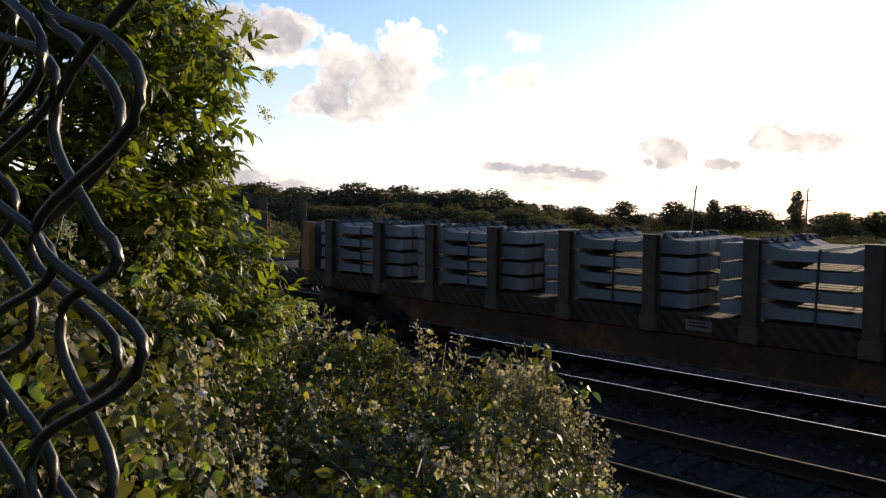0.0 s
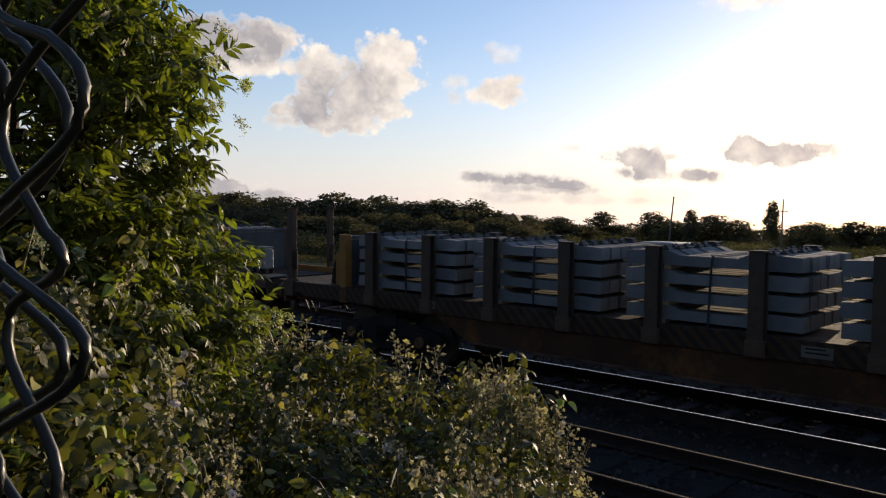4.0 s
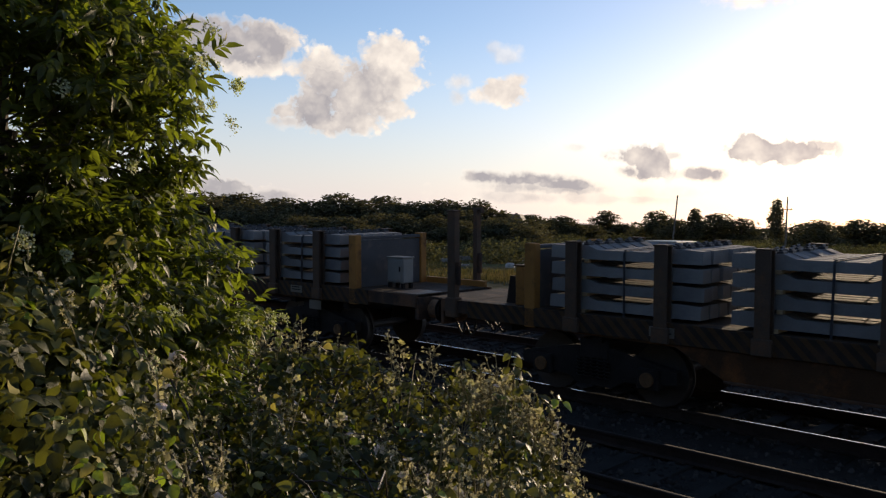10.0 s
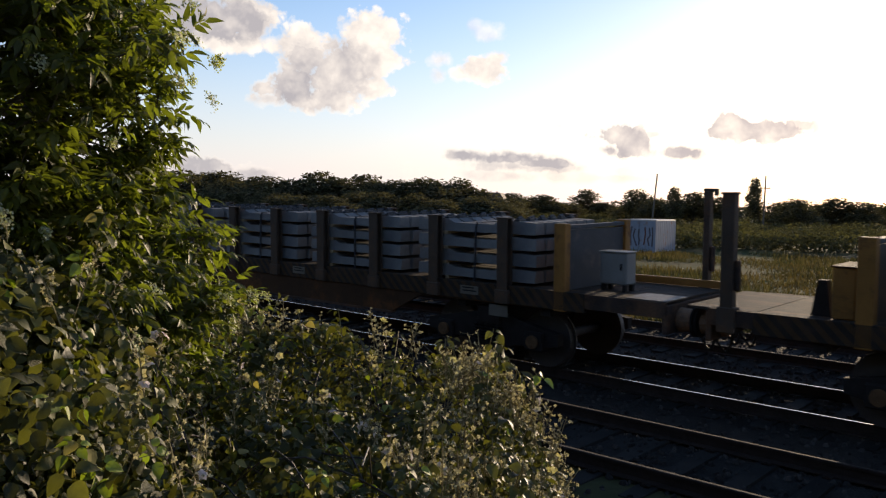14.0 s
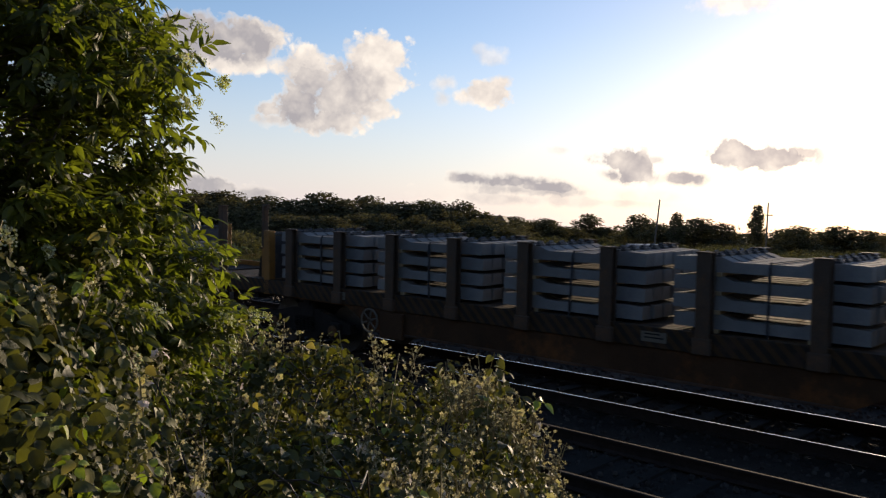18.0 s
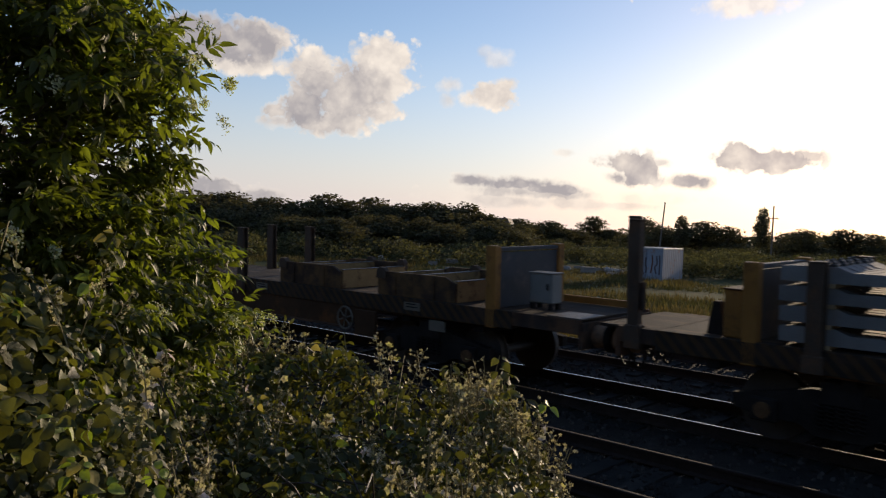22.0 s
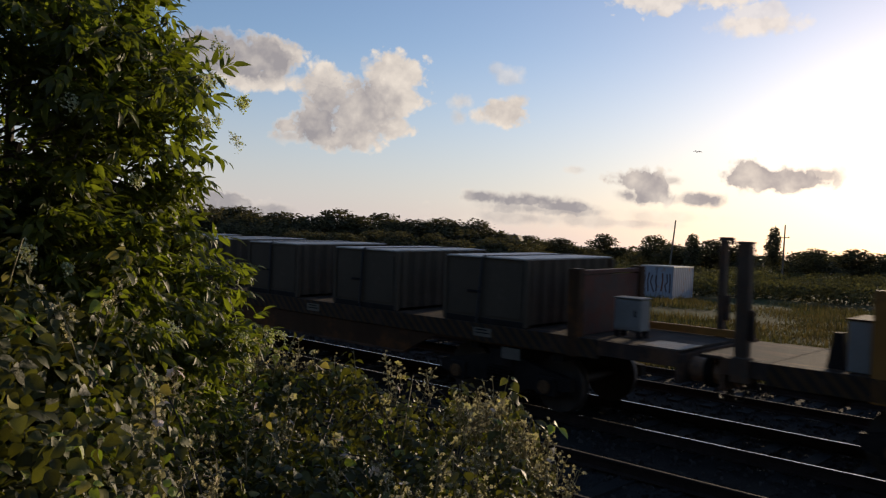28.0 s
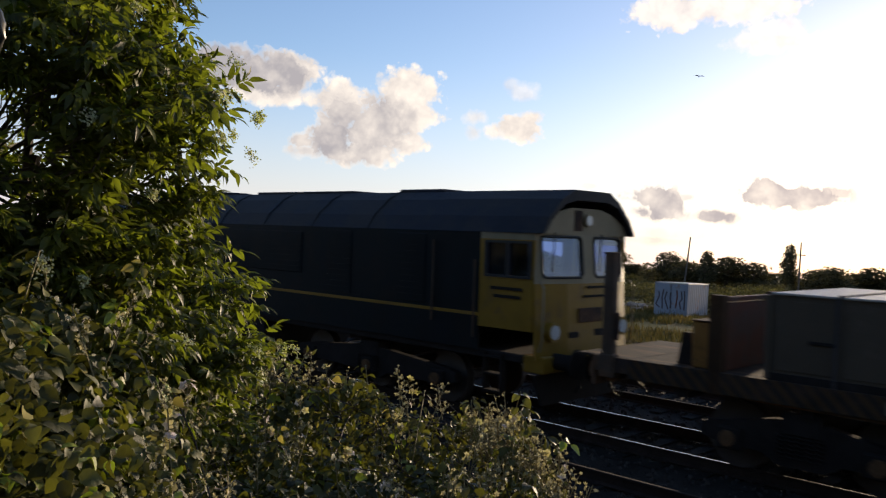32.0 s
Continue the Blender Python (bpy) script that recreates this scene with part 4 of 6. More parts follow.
def build_loco():
    L = thing("diesel_locomotive", on_train(LOCO_X), "dark green diesel locomotive with yellow cab front, pushing the wagons", "locomotive")
    hw = 1.32
    sect = [(-hw, 1.10), (-hw, 3.06), (-1.14, 3.32), (-0.80, 3.62), (-0.50, 3.78), (0.50, 3.78), (0.80, 3.62), (1.14, 3.32), (hw, 3.06), (hw, 1.10)]

    def hull(bm, x0, x1, prof, taper=1.0):
        a = [bm.verts.new((x0, y, z)) for y, z in prof]
        b = [bm.verts.new((x1, y * taper, z)) for y, z in prof]
        m = len(prof)
        for i in range(m):
            bm.faces.new((a[i], b[i], b[(i + 1) % m], a[(i + 1) % m]))
        bm.faces.new(a)
        bm.faces.new(b[::-1])
        bmesh.ops.recalc_face_normals(bm, faces=bm.faces[:])
    # long body behind the cab
    bm = bmesh.new()
    hull(bm, -19.6, -2.6, [(-hw, 1.10), (-hw, 3.06), (hw, 3.06), (hw, 1.10)])
    part("body_side", bm, M["loco_green"], L, "dark green body side")
    bm = bmesh.new()
    hull(bm, -19.8, -2.6, sect[1:9])
    roof = part("roof", bm, M["loco_roof"], L, "grimy blue-grey roof")
    for x0, x1, hgt in ((-17.0, -13.5, 0.06), (-12.2, -11.0, 0.09), (-9.2, -5.6, 0.05), (-4.2, -3.0, 0.06)):
        bm = bmesh.new()
        box(bm, x0, x1, -0.48, 0.48, 3.77, 3.78 + hgt, 0.02)
        part("roof_hatch", bm, M["loco_roof"], roof)
    for k in range(9):
        bm = bmesh.new()
        x = -18.2 + k * 1.75
        prism_x(bm, [(-1.335, 3.06), (-1.15, 3.335), (-0.81, 3.635), (-0.51, 3.79), (-0.50, 3.78), (-0.80, 3.62), (-1.14, 3.32), (-1.325, 3.06)], x, x + 0.05)
        part("roof_rib", bm, M["loco_roof"], roof)
    # side doors, grilles and stripe
    for s in (-1, 1):
        bm = bmesh.new()
        box(bm, -19.6, -1.27, s * hw, s * (hw + 0.006), 1.665, 1.72)
        part("yellow_stripe", bm, M["loco_yellow"], L, "thin yellow line along the body")
        for x0, x1, z0, z1 in ((-3.3, -2.55, 1.78, 3.0), (-5.4, -4.6, 1.78, 3.0), (-8.9, -6.2, 2.1, 2.95), (-13.8, -10.2, 1.85, 2.95), (-18.6, -15.6, 1.85, 2.95)):
            bm = bmesh.new()
            box(bm, x0, x1, s * (hw - 0.01), s * (hw + 0.02), z0, z1, 0.01)
            g = part("side_door", bm, M["loco_green"], L)
            for q in range(int((z1 - z0) / 0.11) - 1):
                bm = bmesh.new()
                box(bm, x0 + 0.06, x1 - 0.06, s * (hw + 0.02), s * (hw + 0.035), z0 + 0.09 + q * 0.11, z0 + 0.13 + q * 0.11)
                part("louvre", bm, M["loco_green"], g)
        bm = bmesh.new()
        rod(bm, (-2.32, s * 1.37, 1.5), (-2.32, s * 1.37, 2.9), 0.018, seg=6)
        part("handrail", bm, M["post"], L)
        bm = bmesh.new()
        rod(bm, (-1.34, s * 1.37, 1.3), (-1.34, s * 1.37, 2.6), 0.018, seg=6)
        part("handrail", bm, M["post"], L)
    # underframe and tank
    bm = bmesh.new()
    box(bm, -19.9, -0.35, -1.28, 1.28, 0.98, 1.12, 0.02)
    part("underframe", bm, M["dark"], L)
    bm = bmesh.new()
    prism_x(bm, [(-1.25, 0.98), (-1.25, 0.55), (-1.0, 0.30), (1.0, 0.30), (1.25, 0.55), (1.25, 0.98)], -12.6, -7.6)
    part("fuel_tank", bm, M["dark"], L)
    for x in (-4.2, -16.0):
        add_bogie(L, x, 1.85, 3)
    # cab shell: sides, roof, front wall with openings
    def wall_with_holes(bm, frame_pts, holes, place):
        """A sheet in u, v with rectangular holes, cut as a grid; place maps u, v to a point."""
        us = sorted({p for p in frame_pts[0]} | {h[0] for h in holes} | {h[1] for h in holes})
        vs = sorted({p for p in frame_pts[1]} | {h[2] for h in holes} | {h[3] for h in holes})
        grid = {}
        for i, u in enumerate(us):
            for j, v in enumerate(vs):
                grid[i, j] = bm.verts.new(place(u, v))
        for i in range(len(us) - 1):
            for j in range(len(vs) - 1):
                cu, cv = (us[i] + us[i + 1]) / 2, (vs[j] + vs[j + 1]) / 2
                if any(h[0] < cu < h[1] and h[2] < cv < h[3] for h in holes):
                    continue
                bm.faces.new((grid[i, j], grid[i + 1, j], grid[i + 1, j + 1], grid[i, j + 1]))

    def front_x(z):
        return -0.02 - 0.10 * max(0, (z - 2.30)) if z > 2.3 else -0.02 + 0.06 * (2.3 - z)

    def thicken(ob, d=0.05):
        mod = ob.modifiers.new("thickness", "SOLIDIFY")
        mod.thickness, mod.offset = d, 0
    screens = [(-1.13, -0.17, 2.36, 3.02), (0.17, 1.13, 2.36, 3.02)]
    bm = bmesh.new()
    wall_with_holes(bm, ((-1.28, 1.28), (2.26, 3.06)), screens, lambda u, v: (front_x(v) - 0.07 * abs(u) ** 3, u, v))
    thicken(part("window_wall", bm, M["loco_cream"], L, "pale cream windscreen surround"))
    bm = bmesh.new()
    wall_with_holes(bm, ((-1.28, -0.6, 0.0, 0.6, 1.28), (1.05, 1.6, 1.9, 2.26)), [], lambda u, v: (front_x(v) - 0.07 * abs(u) ** 3, u, v))
    thicken(part("nose", bm, M["loco_yellow"], L, "yellow front with rust stains and chipped paint"))
    # arched fascia above the screens
    bm = bmesh.new()
    arch = [(-1.28, 3.06), (1.28, 3.06), (1.12, 3.24), (0.75, 3.42), (0.4, 3.50), (-0.4, 3.50), (-0.75, 3.42), (-1.12, 3.24)]
    prism_x(bm, arch, -0.16, -0.10)
    part("fascia", bm, M["loco_cream"], L, "cream fascia with a rust stain")
    bm = bmesh.new()
    rod(bm, (-0.10, 0.0, 3.30), (-0.04, 0.0, 3.30), 0.11, seg=16)
    hl = part("top_headlight", bm, M["loco_cream"], L)
    bm = bmesh.new()
    rod(bm, (-0.04, 0.0, 3.30), (-0.03, 0.0, 3.30), 0.085, seg=16)
    part("lens", bm, M["lamp_glass"], hl)
    bm = bmesh.new()
    box(bm, -0.10, -0.09, -0.34, -0.12, 3.12, 3.46)
    part("rust_stain", bm, M["rust"], L, "rust stain beside the top light")
    # cab roof overhangs the front
    bm = bmesh.new()
    hull(bm, -2.6, 0.02, [(-1.33, 3.06), (-1.15, 3.33), (-0.81, 3.63), (-0.51, 3.79), (0.51, 3.79), (0.81, 3.63), (1.15, 3.33), (1.33, 3.06), (1.25, 3.06), (1.09, 3.28), (0.77, 3.54), (0.45, 3.62), (-0.45, 3.62), (-0.77, 3.54), (-1.09, 3.28), (-1.25, 3.06)])
    part("cab_roof", bm, M["loco_roof"], L)
    side_hole = [(-1.15, -0.22, 2.36, 2.90)]
    for s in (-1, 1):
        bm = bmesh.new()
        wall_with_holes(bm, ((-2.6, -1.27), (1.10, 3.06)), [(-2.35, -1.5, 2.3, 2.92)] if s > 0 else [], lambda u, v: (u, s * (hw - 0.025), v))
        thicken(part("cab_side_rear", bm, M["loco_green"], L))
        bm = bmesh.new()
        wall_with_holes(bm, ((-1.27, -0.16), (1.50, 2.95)), side_hole, lambda u, v: (u, s * (hw - 0.025 - 0.08 * max(0, (u + 0.5))), v))
        thicken(part("cab_side", bm, M["loco_yellow"], L, "yellow cab side with a sliding window"))
        bm = bmesh.new()
        wall_with_holes(bm, ((-1.27, -0.16), (2.95, 3.06)), [], lambda u, v: (u, s * (hw - 0.025 - 0.08 * max(0, (u + 0.5))), v))
        thicken(part("cab_side_top", bm, M["loco_cream"], L))
        bm = bmesh.new()
        box(bm, -1.15, -0.22, s * 1.27, s * 1.275, 2.36, 2.90)
        pane = part("side_window", bm, M["glass"], L)
        pane.visible_shadow = False
        for xx in (-1.15, -0.69, -0.22):
            bm = bmesh.new()
            box(bm, xx - 0.022, xx + 0.022, s * 1.262, s * 1.332, 2.34, 2.92)
            part("window_bar", bm, M["rubber"], pane)
        for zz in (2.35, 2.91):
            bm = bmesh.new()
            box(bm, -1.17, -0.2, s * 1.262, s * 1.332, zz - 0.02, zz + 0.02)
            part("window_bar", bm, M["rubber"], pane)
        # two dark bars of writing under the window
        for k in range(2):
            bm = bmesh.new()
            box(bm, -1.02 + 0.06 * k, -0.35 - 0.03 * k, s * 1.324, s * 1.33, 2.13 - k * 0.13, 2.18 - k * 0.13)
            part("lettering_bar", bm, M["dark"], L)
    bm = bmesh.new()
    box(bm, -2.6, -0.2, -1.27, 1.27, 1.5, 1.54)
    part("cab_floor", bm, M["dark"], L)
    bm = bmesh.new()
    prism(bm, [(-0.9, 1.54), (-0.12, 1.54), (-0.12, 2.36), (-0.55, 2.42), (-0.9, 2.2)], -1.15, 1.15)
    part("control_desk", bm, M["dark"], L)
    for y in (-0.75, 0.75):
        bm = bmesh.new()
        box(bm, -1.85, -1.35, y - 0.25, y + 0.25, 1.55, 2.1, 0.04)
        box(bm, -1.9, -1.75, y - 0.24, y + 0.24, 2.1, 2.62, 0.04)
        part("seat", bm, M["rubber"], L)
    # windscreens with rubber frames, wipers
    for y0, y1, z0, z1 in screens:
        mid = (y0 + y1) / 2
        bm = bmesh.new()
        vs = [bm.verts.new((front_x(z) - 0.07 * abs(y) ** 3, y, z)) for y, z in ((y0, z0), (y1, z0), (y1, z1), (y0, z1))]
        bm.faces.new(vs)
        scr = part("windscreen", bm, M["glass"], L)
        thicken(scr, 0.012)
        scr.visible_shadow = False
        bm = bmesh.new()
        loop = [(y0 + 0.06, z0), (y1 - 0.06, z0), (y1, z0 + 0.06), (y1, z1 - 0.06), (y1 - 0.06, z1), (y0 + 0.06, z1), (y0, z1 - 0.06), (y0, z0 + 0.06), (y0 + 0.06, z0)]
        tube(bm, [(front_x(z) - 0.07 * abs(y) ** 3 + 0.025, y, z) for y, z in loop], 0.022, 6)
        part("window_seal", bm, M["rubber"], scr)
        bm = bmesh.new()
        tube(bm, [(0.03, y0 + 0.1, z1 + 0.06), (0.035, y0 + 0.08, (z0 + z1) / 2), (0.045, y0 + 0.05, z0 + 0.1)], 0.012, 5)
        part("wiper", bm, M["rubber"], scr)
    for k, (y0, y1, zz) in enumerate(((-0.1, 0.75, 2.20), (-0.2, 0.65, 2.05))):
        bm = bmesh.new()
        box(bm, 0.03, 0.045, y0, y1, zz - 0.02, zz + 0.02)
        part("grab_rail", bm, M["dark"], L)
    for s in (-1, 1):
        bm = bmesh.new()
        rod(bm, (-0.08, s * 0.98, 1.50), (0.06, s * 0.98, 1.50), 0.16, seg=18)
        pod = part("headlight_pod", bm, M["loco_yellow"], L)
        for dy, zz, r in ((0.0, 1.50, 0.115),):
            bm = bmesh.new()
            rod(bm, (0.06, s * 0.98 + dy, zz), (0.075, s * 0.98 + dy, zz), r, seg=18)
            part("lens", bm, M["lamp_glass"], pod, "clear round headlight lens")
        bm = bmesh.new()
        rod(bm, (0.0, s * 0.87, 1.03), (0.42, s * 0.87, 1.03), 0.13, seg=16)
        b = part("buffer", bm, M["dark"], L)
        bm = bmesh.new()
        rod(bm, (0.42, s * 0.87, 1.03), (0.46, s * 0.87, 1.03), 0.24, seg=20)
        part("buffer_head", bm, M["dark"], b)
        bm = bmesh.new()
        tube(bm, [(-0.02, s * 1.27, 1.2), (0.05, s * 1.29, 1.4), (0.05, s * 1.29, 2.2), (-0.02, s * 1.27, 2.3)], 0.016, 6)
        part("grab_rail", bm, M["loco_cream"], L)
        bm = bmesh.new()
        for q in range(3):
            box(bm, -1.1, -0.75, s * 1.16, s * 1.34, 0.45 + q * 0.28, 0.48 + q * 0.28)
        box(bm, -1.12, -1.09, s * 1.2, s * 1.34, 0.42, 1.1)
        box(bm, -0.76, -0.73, s * 1.2, s * 1.34, 0.42, 1.1)
        part("step", bm, M["dark"], L)
    for y, z0, z1, w_, mat in ((0.0, 1.62, 1.86, 0.34, "rust"), (-0.45, 1.38, 1.48, 0.14, "dark"), (0.28, 1.38, 1.50, 0.16, "dark"), (0.05, 1.16, 1.30, 0.22, "dark")):
        bm = bmesh.new()
        box(bm, 0.03, 0.06, y - w_, y + w_, z0, z1, 0.01)
        part("jumper_box" if mat == "dark" else "worn_patch", bm, M[mat], L)
    bm = bmesh.new()
    box(bm, -0.35, 0.05, -1.25, 1.25, 0.85, 1.12, 0.02)
    part("buffer_beam", bm, M["loco_yellow"], L)
    bm = bmesh.new()
    rod(bm, (0.0, 0, 1.0), (0.40, 0, 0.97), 0.09, seg=10)
    rod(bm, (0.2, 0, 0.98), (0.2, 0, 1.14), 0.06, seg=8)
    part("coupling_hook", bm, M["dark"], L)
    for y in (-0.5, 0.45, 0.6):
        bm = bmesh.new()
        tube(bm, [(0.05, y, 1.0), (0.18, y, 0.85), (0.2, y + 0.03, 0.6), (0.1, y + 0.06, 0.5)], 0.022, 6)
        part("brake_hose", bm, M["rubber"], L)
    bm = bmesh.new()
    prism_x(bm, [(-1.2, 0.8), (1.2, 0.8), (1.0, 0.3), (-1.0, 0.3)], -0.2, -0.14)
    part("snow_plough", bm, M["dark"], L)
    RIDERS.append((L, LOCO_X, 0, 0))


build_loco()

# ---------------------------------------------------------------- the distance: field, trees, yard
EYE_Z = 2.57


def at(az, d, z=0.0):
    a = radians(az)
    return Vector((-math.sin(a) * d, math.cos(a) * d, z))


def leaf_cards(rng, blobs, n, size, flat=0.5, hollow=0.35):
    """Small leaf clumps: bent quads strewn through ellipsoids, denser near their skins. Returns verts and faces."""
    cen = np.array([b[0] for b in blobs], float)
    rad = np.array([b[1] for b in blobs], float)
    weight = np.array([np.prod(r) ** (2 / 3) for r in rad])
    pick = rng.choice(len(blobs), n, p=weight / weight.sum())
    d = rng.normal(size=(n, 3))
    d /= np.linalg.norm(d, axis=1)[:, None]
    r = hollow + (1 - hollow) * rng.random(n) ** 0.5
    lump = 1 + 0.22 * np.sin(5 * d[:, 0] + 3 * d[:, 2] + pick) * np.cos(4 * d[:, 1] - 2 * d[:, 2] + 2 * pick)
    p = cen[pick] + d * rad[pick] * (r * lump)[:, None]
    a = rng.normal(size=(n, 3))
    a[:, 2] *= flat
    a /= np.linalg.norm(a, axis=1)[:, None]
    b = np.cross(a, rng.normal(size=(n, 3)))
    b /= np.linalg.norm(b, axis=1)[:, None]
    s = size * (0.55 + 0.9 * rng.random(n))[:, None]
    c = np.cross(a, b)
    v = np.stack([p - a * s, p + b * s * 0.55 + c * s * 0.18, p + a * s, p - b * s * 0.55 + c * s * 0.18], 1).reshape(-1, 3)
    i = np.arange(n) * 4
    f = np.concatenate([np.stack([i, i + 1, i + 2], 1), np.stack([i, i + 2, i + 3], 1)])
    return v, f


def far_tree(seed, h, w, n, leaf, bare=0.0, mat="tree_leaf"):
    """A tree of height h and crown width w: trunk, limbs and a crown of clumps."""
    rng = np.random.default_rng(seed)
    blobs = []
    lo = 0.04 * h + bare * h
    for k in range(9):
        q = (k + 0.5) / 9
        zz = lo + (h * 0.9 - lo) * q
        rr = w / 2 * (0.55 + 0.75 * math.sin(math.pi * (0.18 + 0.72 * q))) * 0.62
        a = rng.random() * 6.28
        off = w * 0.24 * (1 - 0.6 * q)
        blobs.append(((math.cos(a) * off, math.sin(a) * off, zz), (rr, rr, (h - lo) * 0.19)))
    blobs.append(((0, 0, h * 0.88), (w * 0.17, w * 0.17, h * 0.12)))
    v, f = leaf_cards(rng, blobs, n, leaf)
    tr = new("tree")
    part("crown", mesh_from("crown", v, f, M[mat]), None, tr)
    bm = bmesh.new()
    rod(bm, (0, 0, -0.3), (0, 0, h * 0.5), 0.045 * w, 0.025 * w, 8)
    part("trunk", bm, M["bark"], tr)
    for k in range(5):
        a = k * 1.26 + rng.random()
        z0 = h * (0.25 + 0.07 * k)
        bm = bmesh.new()
        rod(bm, (0, 0, z0), (math.cos(a) * w * 0.3, math.sin(a) * w * 0.3, z0 + h * 0.22), 0.022 * w, 0.008 * w, 6)
        part("limb", bm, M["bark"], tr)
    return tr


KINDS = [far_tree(11, 7.0, 6.5, 4800, 0.19), far_tree(12, 7.0, 5.0, 4200, 0.18), far_tree(13, 7.0, 7.5, 5400, 0.20), far_tree(14, 9.0, 4.2, 2600, 0.23, 0.1)]
BASE = [(7.0, 6.5), (7.0, 5.0), (7.0, 7.5), (9.0, 4.2)]
# azimuth and height of the tree tops as seen from the fence, in degrees
TOPS = [(63.5, 1.7), (61.4, 1.5), (59.7, 1.6), (58.1, 1.5), (57.1, 1.6), (56.0, 1.1), (54.4, 1.4), (52.5, 1.25), (50.9, 1.8), (49.1, 1.4), (47.5, 1.7), (46.3, 1.3), (45.0, 1.4), (43.4, 1.6), (42.3, 1.3), (40.9, 1.6), (39.9, 0.95), (39.2, 0.45), (38.4, 0.4),
        (37.6, 0.75), (36.3, 0.4), (35.2, 0.7), (33.8, 0.2), (32.6, 1.1), (31.4, 0.3), (29.4, 1.15), (27.9, 0.6), (26.9, 1.4), (25.6, 1.1), (24.0, 0.8), (21.8, 2.1), (20.2, 0.6), (19.2, 0.8), (17.3, 0.9), (15.4, 0.7), (13.8, 0.7), (11.5, 0.9), (9.0, 0.8)]


def build_trees():
    rng = random.Random(5)
    for i, (az, el) in enumerate(TOPS):
        left = az > 38
        d = rng.uniform(112, 128) if left else rng.uniform(190, 235)
        g = -0.8
        h = EYE_Z + d * math.tan(radians(el)) - g
        k = 3 if (abs(az - 21.8) < 0.1 or abs(az - 26.9) < 0.1) else rng.randrange(3)
        hk, wk = BASE[k]
        want = rng.uniform(8.5, 12.0) if left else rng.uniform(9.0, 13.0) if k < 3 else 4.6
        s = h / hk
        m = Matrix.Translation(at(az, d, g)) @ Matrix.Rotation(rng.random() * 6.28, 4, "Z") @ Matrix.Diagonal((want / wk, want / wk, s, 1))
        t = copy_thing(KINDS[k], m)
        tagged(t, "dark leafy tree against the evening sky" if left else "dark tree standing beyond the yard field", "tree", "trees along the horizon")
        if left:  # lower growth before and between
            for _ in range(2):
                k2 = rng.randrange(3)
                m = Matrix.Translation(at(az + rng.uniform(-1, 1), d - rng.uniform(8, 26), g)) @ Matrix.Rotation(rng.random() * 6.28, 4, "Z") @ Matrix.Diagonal((0.95, 0.95, rng.uniform(0.45, 0.62), 1))
                tagged(copy_thing(KINDS[k2], m), "low dark thicket tree at the edge of the field", "tree", "low trees of the wood edge")
    for t in KINDS:
        for o in (*t.children, t):
            bpy.data.objects.remove(o)


build_trees()


def build_far_woods():
    """Closed woods behind the single trees, up to the horizon, and the shrubs of the field."""
    rng = np.random.default_rng(21)
    blobs = []
    for az in np.arange(-25, 112, 0.55):
        left = 39 < az < 70
        d = (136 if left else 262) + rng.uniform(-6, 6)
        top = 6.0 * rng.uniform(0.8, 1.0) if left else 6.4 * rng.uniform(0.5, 1.0)
        if 31 < az < 36.5:
            top *= 0.75
        p = at(az, d, -0.8 + top * 0.5)
        blobs.append((tuple(p), (2.4 if left else 3.4, 2.4 if left else 3.4, top * 0.55)))
    v, f = leaf_cards(rng, blobs, 80000, 0.42, hollow=0.3)
    ob = new("far_woods", mesh_from("far_woods", v, f, M["tree_leaf"]))
    tagged(ob, "dark woods closing the far side of the field", "woods", kind="stuff")
    # unseen leaf screen, added behind the viewer to dim light on near sides
    blobs = []
    for x in np.arange(-30, 32, 1.6):
        y = -6.5 - 0.004 * x * x + rng.uniform(-0.8, 0.8)
        for z in (1.6, 4.0, 6.6):
            blobs.append(((x, y, z + rng.uniform(-0.4, 0.4)), (1.6, 1.3, 1.7)))
    v, f = leaf_cards(rng, blobs, 22000, 0.30, hollow=0.3)
    ob = new("tall_hedge", mesh_from("tall_hedge", v, f, M["tree_leaf"]))
    tagged(ob, "added leafy screen behind the viewer that holds back sky light", "hedge", kind="stuff")
    blobs = []
    for _ in range(150):
        az = rng.uniform(6, 62)
        d = rng.uniform(72, 104) if az > 37 else rng.uniform(80, 170)
        r = rng.uniform(0.8, 2.2)
        if 34.3 < az < 36.9 and d < 92:
            continue
        blobs.append((tuple(at(az, d, -0.8 + 0.45 * r)), (r * 1.7, r * 1.2, r * 0.62)))
    for az in np.arange(6, 46, 0.6):   # rank growth right across the yard behind the grass strip
        d = rng.uniform(84, 120)
        blobs.append((tuple(at(az, d, -0.5)), (rng.uniform(2.0, 4.0), 2.0, rng.uniform(0.9, 1.7))))
    for az in np.arange(8, 29, 0.5):   # the dark hedge behind the container
        d = 74 + rng.uniform(-2, 3) + (29 - az) * 0.3
        blobs.append((tuple(at(az, d, -0.1)), (1.6, 1.3, rng.uniform(0.8, 1.15))))
    v, f = leaf_cards(rng, blobs, 110000, 0.14, hollow=0.3)
    ob = new("field_shrubs", mesh_from("field_shrubs", v, f, M["shrub"]))
    tagged(ob, "green and dark shrubs strewn over the old yard", "shrubs", kind="stuff")


build_far_woods()


